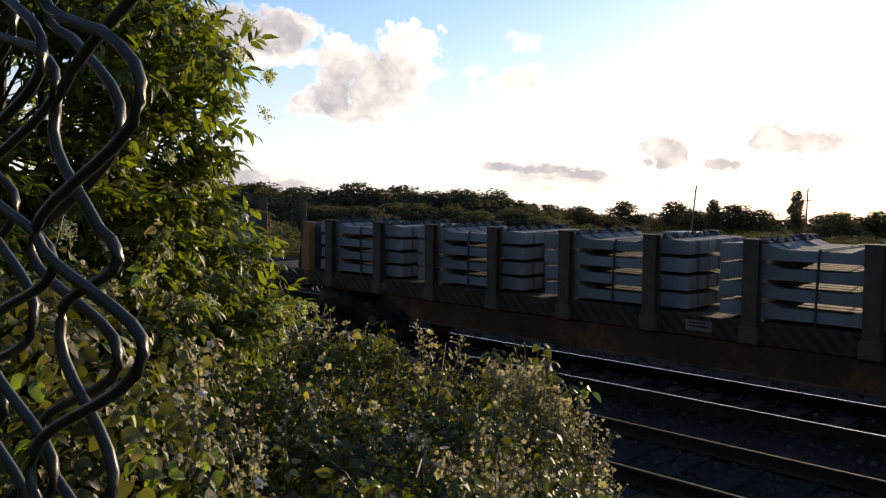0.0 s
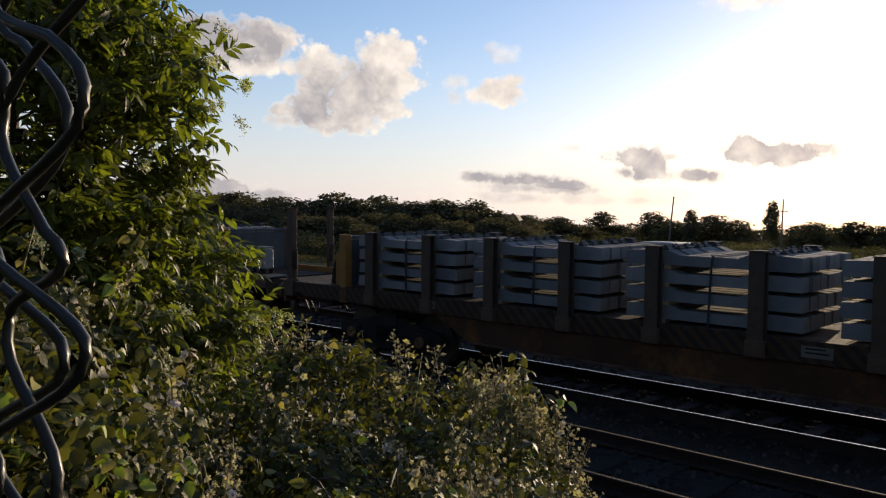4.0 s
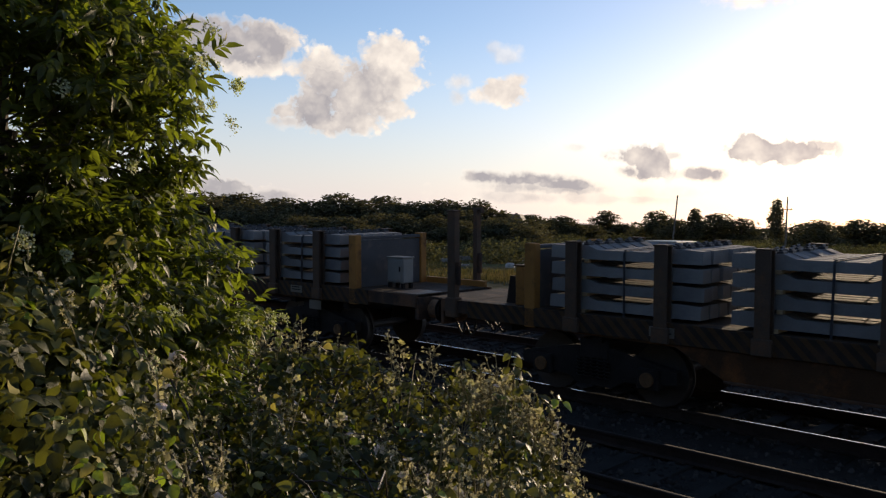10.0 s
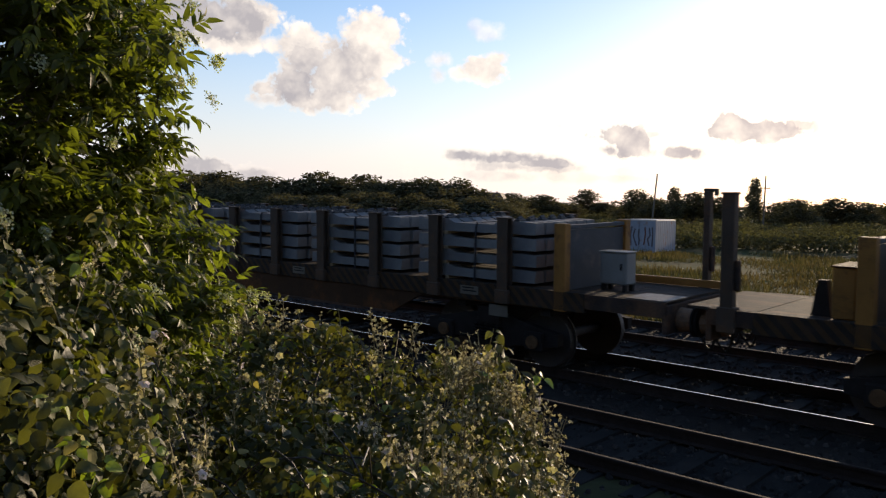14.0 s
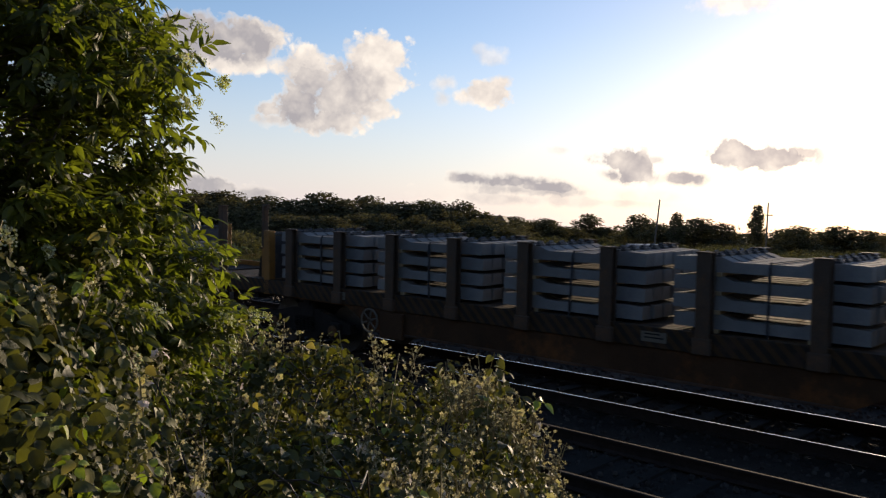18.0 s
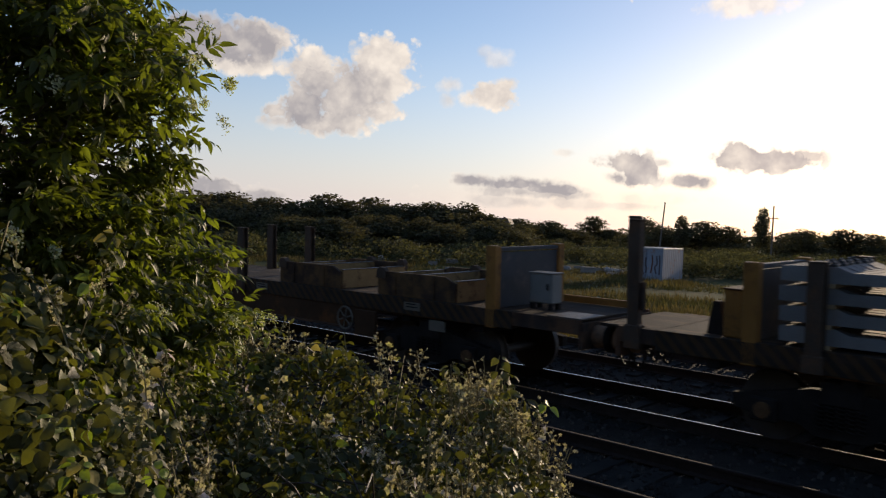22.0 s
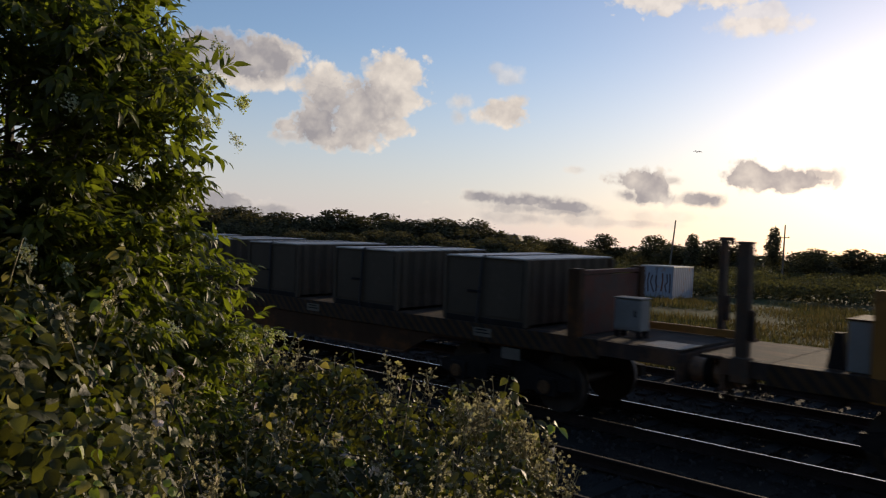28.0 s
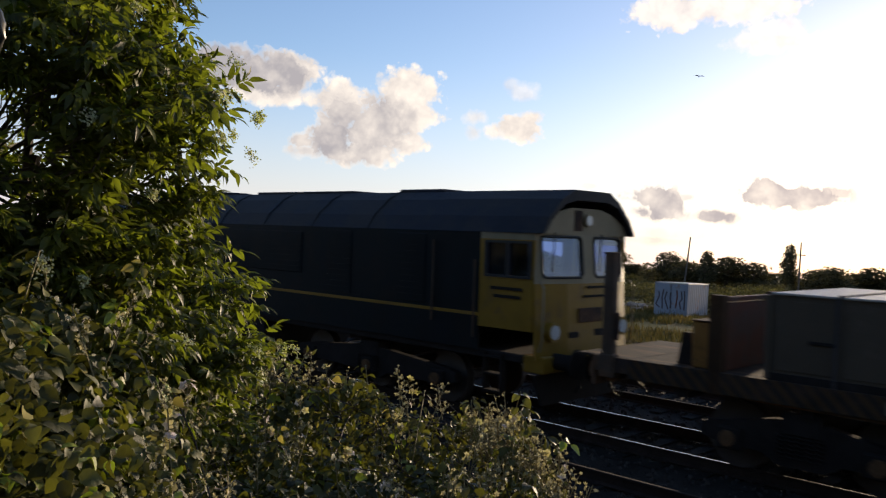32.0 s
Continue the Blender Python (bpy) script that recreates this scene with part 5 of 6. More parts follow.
def build_grass():
    """Dry grass tufts in the strip behind the tracks and thin weeds beside the near track."""
    rng = np.random.default_rng(8)
    n = 170000
    x = rng.uniform(-70, 14, n)
    y = 18.6 + 46 * rng.random(n) ** 1.6
    edge = rng.random(n) < 0.03
    y[edge] = rng.uniform(4.4, 6.6, edge.sum())
    x[edge] = rng.uniform(-30, 6, edge.sum())
    patch = np.sin(x * 0.31 + 1.3 * np.sin(y * 0.22)) + np.sin(y * 0.43 + x * 0.11)
    keep = patch > -1.2 + 0.9 * rng.random(n)
    x, y = x[keep], y[keep]
    n = len(x)
    z = np.array([ground_height(a, b) for a, b in zip(x, y)]) - 0.02
    h = rng.uniform(0.10, 0.30, n) * (1 + 0.7 * (rng.random(n) < 0.08)) * (1.1 + 0.35 * np.sin(x * 0.5 + y * 0.3))
    a = rng.random(n) * 6.28
    w = rng.uniform(0.02, 0.05, n)
    lean = rng.normal(0, 0.25, (n, 2)) * h[:, None]
    v = np.stack([np.stack([x - w * np.cos(a), y - w * np.sin(a), z], 1), np.stack([x + w * np.cos(a), y + w * np.sin(a), z], 1),
                  np.stack([x + lean[:, 0], y + lean[:, 1], z + h], 1)], 1).reshape(-1, 3)
    f = np.arange(3 * n).reshape(-1, 3)
    ob = new("dry_grass", mesh_from("dry_grass", v, f, M["grass"]))
    tagged(ob, "pale dry grass in the strip behind the tracks", "grass", kind="stuff")


build_grass()


def yard_container():
    turn = Matrix.Rotation(radians(-77), 4, "Z")
    th = thing("shipping_container", Matrix.Translation(at(30.0, 65.0, -0.8)) @ turn @ Matrix.Translation((-3.03, 1.22, 0)), "weathered pale blue shipping container with dark spray paint", "container")
    L, W, H = 6.06, 2.44, 2.5
    bm = bmesh.new()
    prof = []
    k = 44
    for i in range(k + 1):
        x = -L / 2 + 0.06 + (L - 0.12) * i / k
        prof.append((x, W / 2 - (0.045 if (i // 2) % 2 else 0.0)))
    prof += [(L / 2 - 0.06, -W / 2), (-L / 2 + 0.06, -W / 2)]
    a = [bm.verts.new((x, y, 0.15)) for x, y in prof]
    b = [bm.verts.new((x, y, H - 0.1)) for x, y in prof]
    m = len(prof)
    for i in range(m):
        bm.faces.new((a[i], a[(i + 1) % m], b[(i + 1) % m], b[i]))
    bmesh.ops.recalc_face_normals(bm, faces=bm.faces[:])
    part("ribbed_wall", bm, M["yard_box"], th)
    bm = bmesh.new()
    box(bm, -L / 2, L / 2, -W / 2, W / 2, H - 0.1, H, 0.02)
    part("roof", bm, M["box_top"], th, "pale roof")
    bm = bmesh.new()
    box(bm, -L / 2, L / 2, -W / 2, W / 2, 0.0, 0.15, 0.02)
    part("floor_frame", bm, M["yard_box"], th)
    for sx in (-1, 1):
        for sy in (-1, 1):
            bm = bmesh.new()
            box(bm, sx * L / 2 - 0.06 * sx, sx * L / 2, sy * W / 2 - 0.08 * sy, sy * W / 2 + 0.01 * sy, 0, H, 0.01)
            part("corner_post", bm, M["yard_box"], th)
    for s in (-1, 1):
        bm = bmesh.new()
        box(bm, L / 2, L / 2 + 0.04, s * 0.05, s * (W / 2 - 0.08), 0.15, H - 0.12, 0.01)
        part("door", bm, M["yard_box"], th, "weathered container door")
    rng = random.Random(2)
    face = L / 2 + 0.05
    for k in range(7):   # sprayed strokes, no words
        y = -1.02 + k * 0.33
        bm = bmesh.new()
        pts = [(face, y + rng.uniform(-0.08, 0.22), 0.5 + q * 0.45 + rng.uniform(-0.12, 0.12)) for q in range(4)]
        tube(bm, pts, 0.06, 5)
        for v in bm.verts:
            v.co.x = face + (v.co.x - face) * 0.12
        part("spray_stroke", bm, M["red" if k == 4 else "scrawl"], th)


yard_container()


def pole(az, d, top_el, lean, cross):
    g = -0.8
    h = EYE_Z + d * math.tan(radians(top_el)) - g
    th = thing("utility_pole", Matrix.Translation(at(az, d, g)) @ pose(0, 0, 0, 0, lean, 38), "slim dark wooden pole standing among the trees", "pole", "utility poles")
    bm = bmesh.new()
    rod(bm, (0, 0, -0.3), (0, 0, h), 0.17, 0.11, 10)
    part("shaft", bm, M["wood_pole"], th)
    if cross:
        bm = bmesh.new()
        box(bm, -0.9, 0.9, -0.06, 0.06, h - 2.3, h - 2.15)
        part("crossarm", bm, M["wood_pole"], th)
        for s in (-1, 1):
            bm = bmesh.new()
            rod(bm, (s * 0.7, 0, h - 2.15), (s * 0.7, 0, h - 1.95), 0.05, seg=8)
            part("insulator", bm, M["dark"], th)
    else:
        bm = bmesh.new()
        rod(bm, (0, 0, h), (0, 0, h + 0.15), 0.15, 0.1, 8)
        part("cap", bm, M["dark"], th)


pole(28.2, 150, 2.2, 4.0, False)
pole(21.3, 160, 2.25, 0.5, True)


def far_house():
    th = thing("house", Matrix.Translation(at(38.9, 150, -0.8)) @ Matrix.Rotation(radians(30), 4, "Z"), "house with a dark tiled roof half hidden by trees", "house")
    bm = bmesh.new()
    box(bm, -2.6, 2.6, -2.2, 2.2, 0, 3.9)
    part("wall", bm, M["roof_tile"], th)
    bm = bmesh.new()
    prism(bm, [(-2.9, 3.85), (2.9, 3.85), (1.9, 5.35), (-1.9, 5.35)], -2.5, 2.5)
    part("roof", bm, M["roof_tile"], th)
    bm = bmesh.new()
    box(bm, 0.9, 1.3, -0.2, 0.2, 5.2, 5.55)
    part("chimney", bm, M["roof_tile"], th)
    for x in (-1.4, 1.2):
        bm = bmesh.new()
        box(bm, x - 0.4, x + 0.4, -2.23, -2.19, 2.2, 3.2)
        part("window", bm, M["dark"], th)


far_house()


def yard_clutter():
    """Dumped things in the old yard: pallets, sacks, crates, a pale sheet that shines."""
    rng = random.Random(12)
    for i in range(26):
        az, d = rng.uniform(30.5, 47), rng.uniform(66, 84)
        s = rng.uniform(0.25, 0.75)
        bm = bmesh.new()
        kind = i % 3
        p = at(az, d)
        place = Matrix.Translation((p.x, p.y, ground_height(p.x, p.y))) @ Matrix.Rotation(rng.random() * 6, 4, "Z")
        if kind == 0:
            pal = thing("pallet", place, "old timber pallet lying in the yard", "pallet", "dumped things in the yard")
            for k in range(4):
                box(bm, -s, s, -s + k * 0.6 * s, -s + k * 0.6 * s + 0.25 * s, 0.1, 0.16)
                part("slat", bm, M["clutter"], pal)
                bm = bmesh.new()
            for k in (-1, 0, 1):
                box(bm, k * 0.9 * s - 0.05, k * 0.9 * s + 0.05, -s, s, 0.0, 0.1)
                part("bearer", bm, M["clutter"], pal)
                bm = bmesh.new()
            continue
        elif kind == 1:
            bmesh.ops.create_icosphere(bm, subdivisions=2, radius=s)
            for v in bm.verts:
                v.co += v.co * 0.25 * noise.noise(v.co * 3 + Vector((i, 0, 0)))
                v.co.z = max(0, v.co.z * 0.7 + 0.35 * s)
            name, label = "rubbish_sack", "slumped pale rubbish sack on the ground"
        else:
            box(bm, -s, s, -0.6 * s, 0.6 * s, 0, 0.8 * s, 0.04)
            box(bm, -s * 1.05, s * 1.05, -0.65 * s, 0.65 * s, 0.8 * s, 0.9 * s, 0.02)
            name, label = "crate", "battered crate dumped in the yard"
        solid(name, bm, M["clutter"], place, label, name.replace("_", " "), "dumped things in the yard")
    p = at(35.6, 83)
    bm = bmesh.new()
    prism(bm, [(-0.34, 0), (0.34, 0), (0.34, 0.62), (0.2, 0.78), (-0.26, 0.78), (-0.34, 0.6)], -0.02, 0.25)
    solid("white_appliance", bm, M["white"], Matrix.Translation((p.x, p.y, ground_height(p.x, p.y))) @ Matrix.Rotation(radians(200), 4, "Z"), "dumped white appliance shining in the low sun", "appliance")


yard_clutter()

# ---------------------------------------------------------------- beside the camera: elder, brambles, fence


def unit(v):
    return v / np.linalg.norm(v, axis=-1, keepdims=True)


def leaf_batch(outline, p, a, b, c, length, width, fold=0.25, curl=0.25):
    """Leaf blades along a, folded about the midrib and drooping to the tip; outline holds places along the blade and widths."""
    n, m = len(p), len(outline)
    L, W = length[:, None], width[:, None]
    rows = []
    for t, w in outline:
        mid = p + a * L * t - c * L * curl * t * t
        for s in (1, 0, -1):
            rows.append(mid + b * (W * 0.5 * w * s) + c * (W * 0.5 * w * fold * abs(s)))
    v = np.stack(rows, 1).reshape(-1, 3)
    quads = [(3 * k + s, 3 * k + 3 + s, 3 * k + 4 + s, 3 * k + 1 + s) for k in range(m - 1) for s in (0, 1)]
    f = (np.arange(n)[:, None, None] * 3 * m + np.array(quads)[None]).reshape(-1, 4)
    return v, f


ELDER_LEAFLET = [(0, 0.08), (0.28, 0.92), (0.62, 0.82), (1, 0.03)]
BRAMBLE_LEAFLET = [(0, 0.15), (0.12, 0.74), (0.34, 1.0), (0.58, 0.86), (0.82, 0.46), (1, 0.02)]
ELDER_AT = at(75, 3.9, 0.0)
ELDER_RADIUS = ([0.8, 1.4, 2.0, 2.06, 2.30, 2.51, 2.70, 3.01, 3.13, 3.24, 3.51, 3.73, 4.1, 4.7, 5.2],
                [1.2, 1.34, 1.31, 1.28, 1.19, 1.10, 1.04, 1.12, 1.24, 1.11, 0.78, 0.84, 0.76, 0.5, 0.2])


def build_elder():
    """An elder: stems from one stool, twigs that point outwards, opposite pinnate leaves, flat flower heads."""
    rng = np.random.default_rng(31)
    base = np.array(ELDER_AT)
    th = thing("elder_bush", Matrix.Translation(ELDER_AT), "tall elder bush with cream flower heads beside the fence", "bush")
    facing = math.atan2(-base[1], -base[0])

    def reach(z, ang):
        lump = 1 + 0.07 * math.sin(5 * ang + 4 * z) + 0.05 * math.sin(11 * ang - 9 * z) + 0.035 * math.sin(17 * z + 3 * ang)
        return float(np.interp(z, *ELDER_RADIUS)) * lump
    knots = []
    for k in range(16):
        ang, top = rng.random() * 6.28, rng.uniform(2.2, 4.6)
        r = reach(top, ang) * rng.uniform(0.2, 0.6)
        end = np.array([math.cos(ang) * r, math.sin(ang) * r, top])
        bend = np.array([rng.normal() * 0.12, rng.normal() * 0.12, 0.0])
        pts = [np.array([math.cos(ang) * 0.12, math.sin(ang) * 0.12, 0.5]) * (1 - t) + end * t + bend * math.sin(math.pi * t) for t in (0, 0.25, 0.5, 0.75, 1)]
        bm = bmesh.new()
        tube(bm, pts, 0.022 - 0.0006 * k, 6)
        part("stem", bm, M["bark"], th)
        knots += pts[2:]
    knots = np.array(knots)
    starts, ends = [], []
    while len(starts) < 3000:
        z = rng.uniform(1.5, 4.9)
        ang = facing + (rng.uniform(-2.0, 2.0) if rng.random() < 0.9 else rng.uniform(2.0, 4.28))
        r = reach(z, ang)
        u = rng.uniform(0.3, 1.0) ** 0.5
        q = np.array([math.cos(ang) * r * u, math.sin(ang) * r * u, z])
        if noise.noise(Vector(q) * 2.6) < (-0.14 if z < 2.7 else 0.0):
            continue
        way = np.array([math.cos(ang), math.sin(ang), 0.45]) + rng.normal(size=3) * 0.38
        way /= np.linalg.norm(way)
        L = rng.uniform(0.12, 0.26)
        s = q - way * L
        starts.append(s)
        ends.append(q)
    starts, ends = np.array(starts), np.array(ends)
    # twigs, joined: thin bars from the inner wood to the leaves
    near = knots[np.argmin(np.linalg.norm(starts[:, None] - knots[None], axis=2), axis=1)]
    vs, fs, off = [], [], 0
    for a0, b0, r0, r1 in ((starts, ends, 0.0035, 0.0018), (starts + (near - starts) * 0.55, starts, 0.006, 0.0035)):
        d = unit(b0 - a0)
        e1 = unit(np.cross(d, np.array([0.31, 0.2, 0.93])))
        e2 = np.cross(d, e1)
        ring = []
        for c0, r in ((a0, r0), (b0, r1)):
            for k in range(4):
                ring.append(c0 + r * (math.cos(k * 1.571) * e1 + math.sin(k * 1.571) * e2))
        vs.append(np.stack(ring, 1).reshape(-1, 3))
        quad = np.array([(k, (k + 1) % 4, 4 + (k + 1) % 4, 4 + k) for k in range(4)])
        fs.append((np.arange(len(a0))[:, None, None] * 8 + quad[None]).reshape(-1, 4) + off)
        off += len(a0) * 8
    tagged(part("twig", mesh_from("twig", np.concatenate(vs), np.concatenate(fs), M["twig"]), None, th, "thin grey-brown twig wood"), kind="stuff")
    # leaves: opposite pairs along each twig and one at its tip, five leaflets each
    d = unit(ends - starts)
    side = unit(np.cross(d, np.array([0, 0, 1.0]) + rng.normal(size=d.shape) * 0.3))
    vs, fs, off = [], [], 0
    for t, s in ((0.30, 1), (0.36, -1), (0.62, 1), (0.66, -1), (0.92, 1), (0.94, -1), (1.0, 0)):
        n = len(d)
        root = starts + (ends - starts) * t
        a = unit(d * (1.0 if s == 0 else 0.55) + side * s * 0.85 + rng.normal(size=(n, 3)) * 0.22 + np.array([0, 0, -0.12]))
        up = np.array([0, 0, 0.9]) + d * 0.5 + rng.normal(size=(n, 3)) * 0.45
        b = unit(np.cross(up, a))
        c = np.cross(a, b)
        L = rng.uniform(0.055, 0.095, n)
        for along, turn in ((1.0, 0), (0.72, 1), (0.72, -1), (0.40, 1), (0.40, -1)):
            q = root + a * (L * along)[:, None] - c * (L * along * along * 0.18)[:, None]
            da = unit(a * (1.0 if turn == 0 else 0.72) + b * turn * 0.7 - c * 0.28 + rng.normal(size=(n, 3)) * 0.14)
            db = unit(np.cross(c + rng.normal(size=(n, 3)) * 0.22, da))
            dc = np.cross(da, db)
            ln = rng.uniform(0.036, 0.066, n) * (1.12 if turn == 0 else 1.0)
            v, f = leaf_batch(ELDER_LEAFLET, q, da, db, dc, ln, ln * 0.40, 0.35, 0.38)
            vs.append(v)
            fs.append(f + off)
            off += len(v)
    me = mesh_from("elder_foliage", np.concatenate(vs), np.concatenate(fs), M["elder_leaf"])
    me.shade_smooth()
    tagged(part("foliage", me, None, th, "glossy green pinnate leaves"), kind="stuff")
    # flower heads: flat sprays of tiny flowers at the skin of the bush
    for k in range(48):
        z = rng.uniform(1.9, 3.9)
        ang = facing + (rng.uniform(-0.2, 1.75) if k % 3 else rng.uniform(-1.4, 1.2))
        r = reach(z, ang) * rng.uniform(1.0, 1.07)
        q = np.array([math.cos(ang) * r, math.sin(ang) * r, z])
        nn = unit(np.array([math.cos(ang), math.sin(ang), 0.7]) + rng.normal(size=3) * 0.2)
        m = 120
        an, rr = rng.random(m) * 6.28, rng.random(m) ** 0.6 * rng.uniform(0.03, 0.06)
        rr = rr * (0.8 + 0.25 * np.cos(5 * an))
        e1 = unit(np.cross(nn, [0.3, 0.2, 1.0]))
        e2 = np.cross(nn, e1)
        pts = q + np.outer(rr * np.cos(an), e1) + np.outer(rr * np.sin(an), e2) + np.outer(rng.normal(0, 0.009, m) - rr * 0.35, nn)
        da = unit(rng.normal(size=(m, 3)))
        db = unit(np.cross(da, nn))
        s = 0.0046
        vv = np.stack([pts - da * s, pts + db * s, pts + da * s, pts - db * s], 1).reshape(-1, 3)
        ff = np.arange(4 * m).reshape(-1, 4)
        part("flower_head", mesh_from("flower_head", vv, ff, M["elder_flower"]), None, th, "cream elder flower head")


build_elder()


def bramble_top(x, y):
    """The height of the thicket; it ends in a slope towards the tracks and to its open side."""
    z = 1.70 + 0.11 * min(2.2, max(-0.4, -x - 1.3)) + 0.16 * max(0, 1.7 - y)
    z += 0.17 * noise.noise((x * 1.7, y * 1.7, 4.0)) + 0.14 * noise.noise((x * 4.2, y * 4.2, 9.0)) - 0.03
    z += 0.40 * smooth_step(57, 67, math.degrees(math.atan2(-x, y))) * smooth_step(3.6, 2.9, math.hypot(x, y))   # higher against the fence
    side = -0.93 - (y - 1.8) * 0.74          # the open end
    z -= 0.95 * smooth_step(-0.55, 0.35, x - side)
    z -= 1.1 * smooth_step(2.75, 3.5, y + 0.1 * math.sin(3 * x))
    return z


def leaflet_mesh(name, mat, seed, size):
    """A toothed leaflet, folded along its midrib, with a rippled edge."""
    bm = bmesh.new()
    mids, lefts, rights = [], [], []
    for k in range(15):
        t = k / 14
        w = float(np.interp(t, [q[0] for q in BRAMBLE_LEAFLET], [q[1] for q in BRAMBLE_LEAFLET])) * (1.0 if k % 2 else 0.86)
        arch = -0.30 * t * t * size
        rip = 0.03 * size * math.sin(11 * t + seed)
        mids.append(bm.verts.new((t * size, 0, arch - 0.012 * size)))
        lefts.append(bm.verts.new((t * size, 0.37 * w * size, arch + 0.12 * w * size + rip)))
        rights.append(bm.verts.new((t * size, -0.37 * w * size, arch + 0.12 * w * size - rip)))
    for i in range(14):
        bm.faces.new((mids[i], mids[i + 1], lefts[i + 1], lefts[i]))
        bm.faces.new((mids[i], rights[i], rights[i + 1], mids[i + 1]))
    return mesh_of(bm, mat, name, True)


def build_brambles():
    rng = np.random.default_rng(77)
    th = thing("bramble_thicket", Matrix.Identity(4), "bramble thicket in flower with toothed leaves and dry flower heads", "brambles")
    spots = []
    while len(spots) < 14000:
        x, y = rng.uniform(-5.2, -0.8), rng.uniform(0.55, 3.7)
        d = math.hypot(x, y)
        if d < 1.75:
            continue
        z = bramble_top(x, y)
        if z < 0.75:
            continue
        deep = rng.random() < 0.5
        if not deep and noise.noise((x * 4.2, y * 4.2, 2.0)) + 0.7 * noise.noise((x * 9, y * 9, 5.0)) < 0.07:
            continue
        depth = rng.uniform(0.10, 0.75) if deep else abs(rng.normal()) * 0.06
        spots.append((x, y, z - depth, d, depth))
    # leafy shoots that rise out of the mass
    shoots = 0
    while shoots < 75:
        x, y = rng.uniform(-4.2, -0.9), rng.uniform(0.8, 3.2)
        if shoots % 2:
            y = rng.uniform(1.4, 3.2)
            x = -0.95 - (y - 1.8) * 0.74 + rng.uniform(-0.7, 0.1)
        z, d = bramble_top(x, y), math.hypot(x, y)
        if d < 1.95 or z < 1.2:
            continue
        shoots += 1
        lean, tall = rng.normal(0, 0.35, 2), rng.uniform(0.08, 0.22)
        foot, tip = Vector((x, y, z - 0.08)), Vector((x + lean[0] * tall, y + lean[1] * tall, z + tall))
        bm = bmesh.new()
        tube(bm, [foot, foot.lerp(tip, 0.5) + Vector((0, 0, 0.01)), tip], 0.0024, 4)
        part("shoot", bm, M["stem"], th)
        for k in range(5):
            q = foot.lerp(tip, 0.25 + 0.18 * k)
            spots.append((q.x, q.y, q.z, d, 1.0))
    spots = np.array(spots)
    p = spots[:, :3]
    n = len(p)
    grad = np.array([[bramble_top(x + 0.1, y) - bramble_top(x - 0.1, y), bramble_top(x, y + 0.1) - bramble_top(x, y - 0.1)] for x, y, _ in p]) / 0.2
    out = unit(np.stack([-grad[:, 0], -grad[:, 1], np.ones(n)], 1))
    # leaves of three or five leaflets, held out flat to the light and hanging at the tips
    nrm = unit(out * 0.5 + np.array([0.22, -0.05, 0.45]) + rng.normal(size=(n, 3)) * 0.42)
    a = np.array([0.30, -0.30, -0.35]) + out * np.array([0.6, 0.6, 0]) + rng.normal(size=(n, 3)) * 0.62
    a = unit(a - (a * nrm).sum(1)[:, None] * nrm)
    b = np.cross(nrm, a)
    size = rng.uniform(0.028, 0.054, n)
    # the nearest leaflets in plain sight are leaves of their own; the rest is joined
    order = np.argsort(spots[:, 3] + 6.0 * spots[:, 4])
    single = set(order[:100].tolist())
    mats = ("bramble_leaf", "bramble_young", "bramble_pale")
    kinds = {m: leaflet_mesh("bramble_leaf", M[m], k + 1, 1.0) for k, m in enumerate(mats)}
    pick_rng = random.Random(9)
    groups = {m: [] for m in mats}
    for i in range(n):
        u = pick_rng.random()
        groups["bramble_young" if u < 0.045 else "bramble_pale" if u < 0.075 else "bramble_leaf"].append(i)
    for mat, ids in groups.items():
        vs, fs, off = [], [], 0
        for turn, scale in ((0.0, 1.0), (1.2, 0.86), (-1.2, 0.86), (2.1, 0.7), (-2.1, 0.7)):
            js = np.array([i for i in ids if abs(turn) < 2 or i % 10 < 3])
            da = unit(a[js] * math.cos(turn) + b[js] * math.sin(turn) - nrm[js] * 0.18 + rng.normal(size=(len(js), 3)) * 0.10)
            db = unit(np.cross(nrm[js] + rng.normal(size=(len(js), 3)) * 0.20, da))
            dc = np.cross(da, db)
            ln = size[js] * scale
            foot = p[js] + da * 0.012 + (a[js] * 0.02 if turn == 0 else 0)
            keep = np.ones(len(js), bool)
            for k, i in enumerate(js):
                if i in single and abs(turn) < 2:
                    keep[k] = False
                    m = Matrix((da[k], db[k], dc[k])).transposed().to_4x4() @ Matrix.Scale(float(ln[k]), 4)
                    m.translation = foot[k]
                    part("leaf", kinds[mat], None, th).matrix_basis = m
            v, f = leaf_batch(BRAMBLE_LEAFLET, foot[keep], da[keep], db[keep], dc[keep], ln[keep], ln[keep] * 0.76, 0.30, 0.34)
            vs.append(v)
            fs.append(f + off)
            off += len(v)
        me = mesh_from("bramble_foliage", np.concatenate(vs), np.concatenate(fs), M[mat])
        me.shade_smooth()
        tagged(part("foliage", me, None, th), kind="stuff")
    # arching canes
    for k in range(70):
        x, y = rng.uniform(-4.4, -1.0), rng.uniform(0.9, 3.0)
        ang = rng.random() * 6.28
        pts = []
        for q in range(8):
            t = q / 7
            xx, yy = x + math.cos(ang) * t * 1.0, y + math.sin(ang) * t * 1.0
            if math.hypot(xx, yy) < 2.15:
                break
            zz = bramble_top(xx, yy)
            pts.append((xx, yy, min(zz, 2.6) - 0.16 + 0.17 * math.sin(math.pi * t)))
        if len(pts) > 2:
            bm = bmesh.new()
            tube(bm, pts, 0.003, 5)
            part("cane", bm, M["cane"], th)
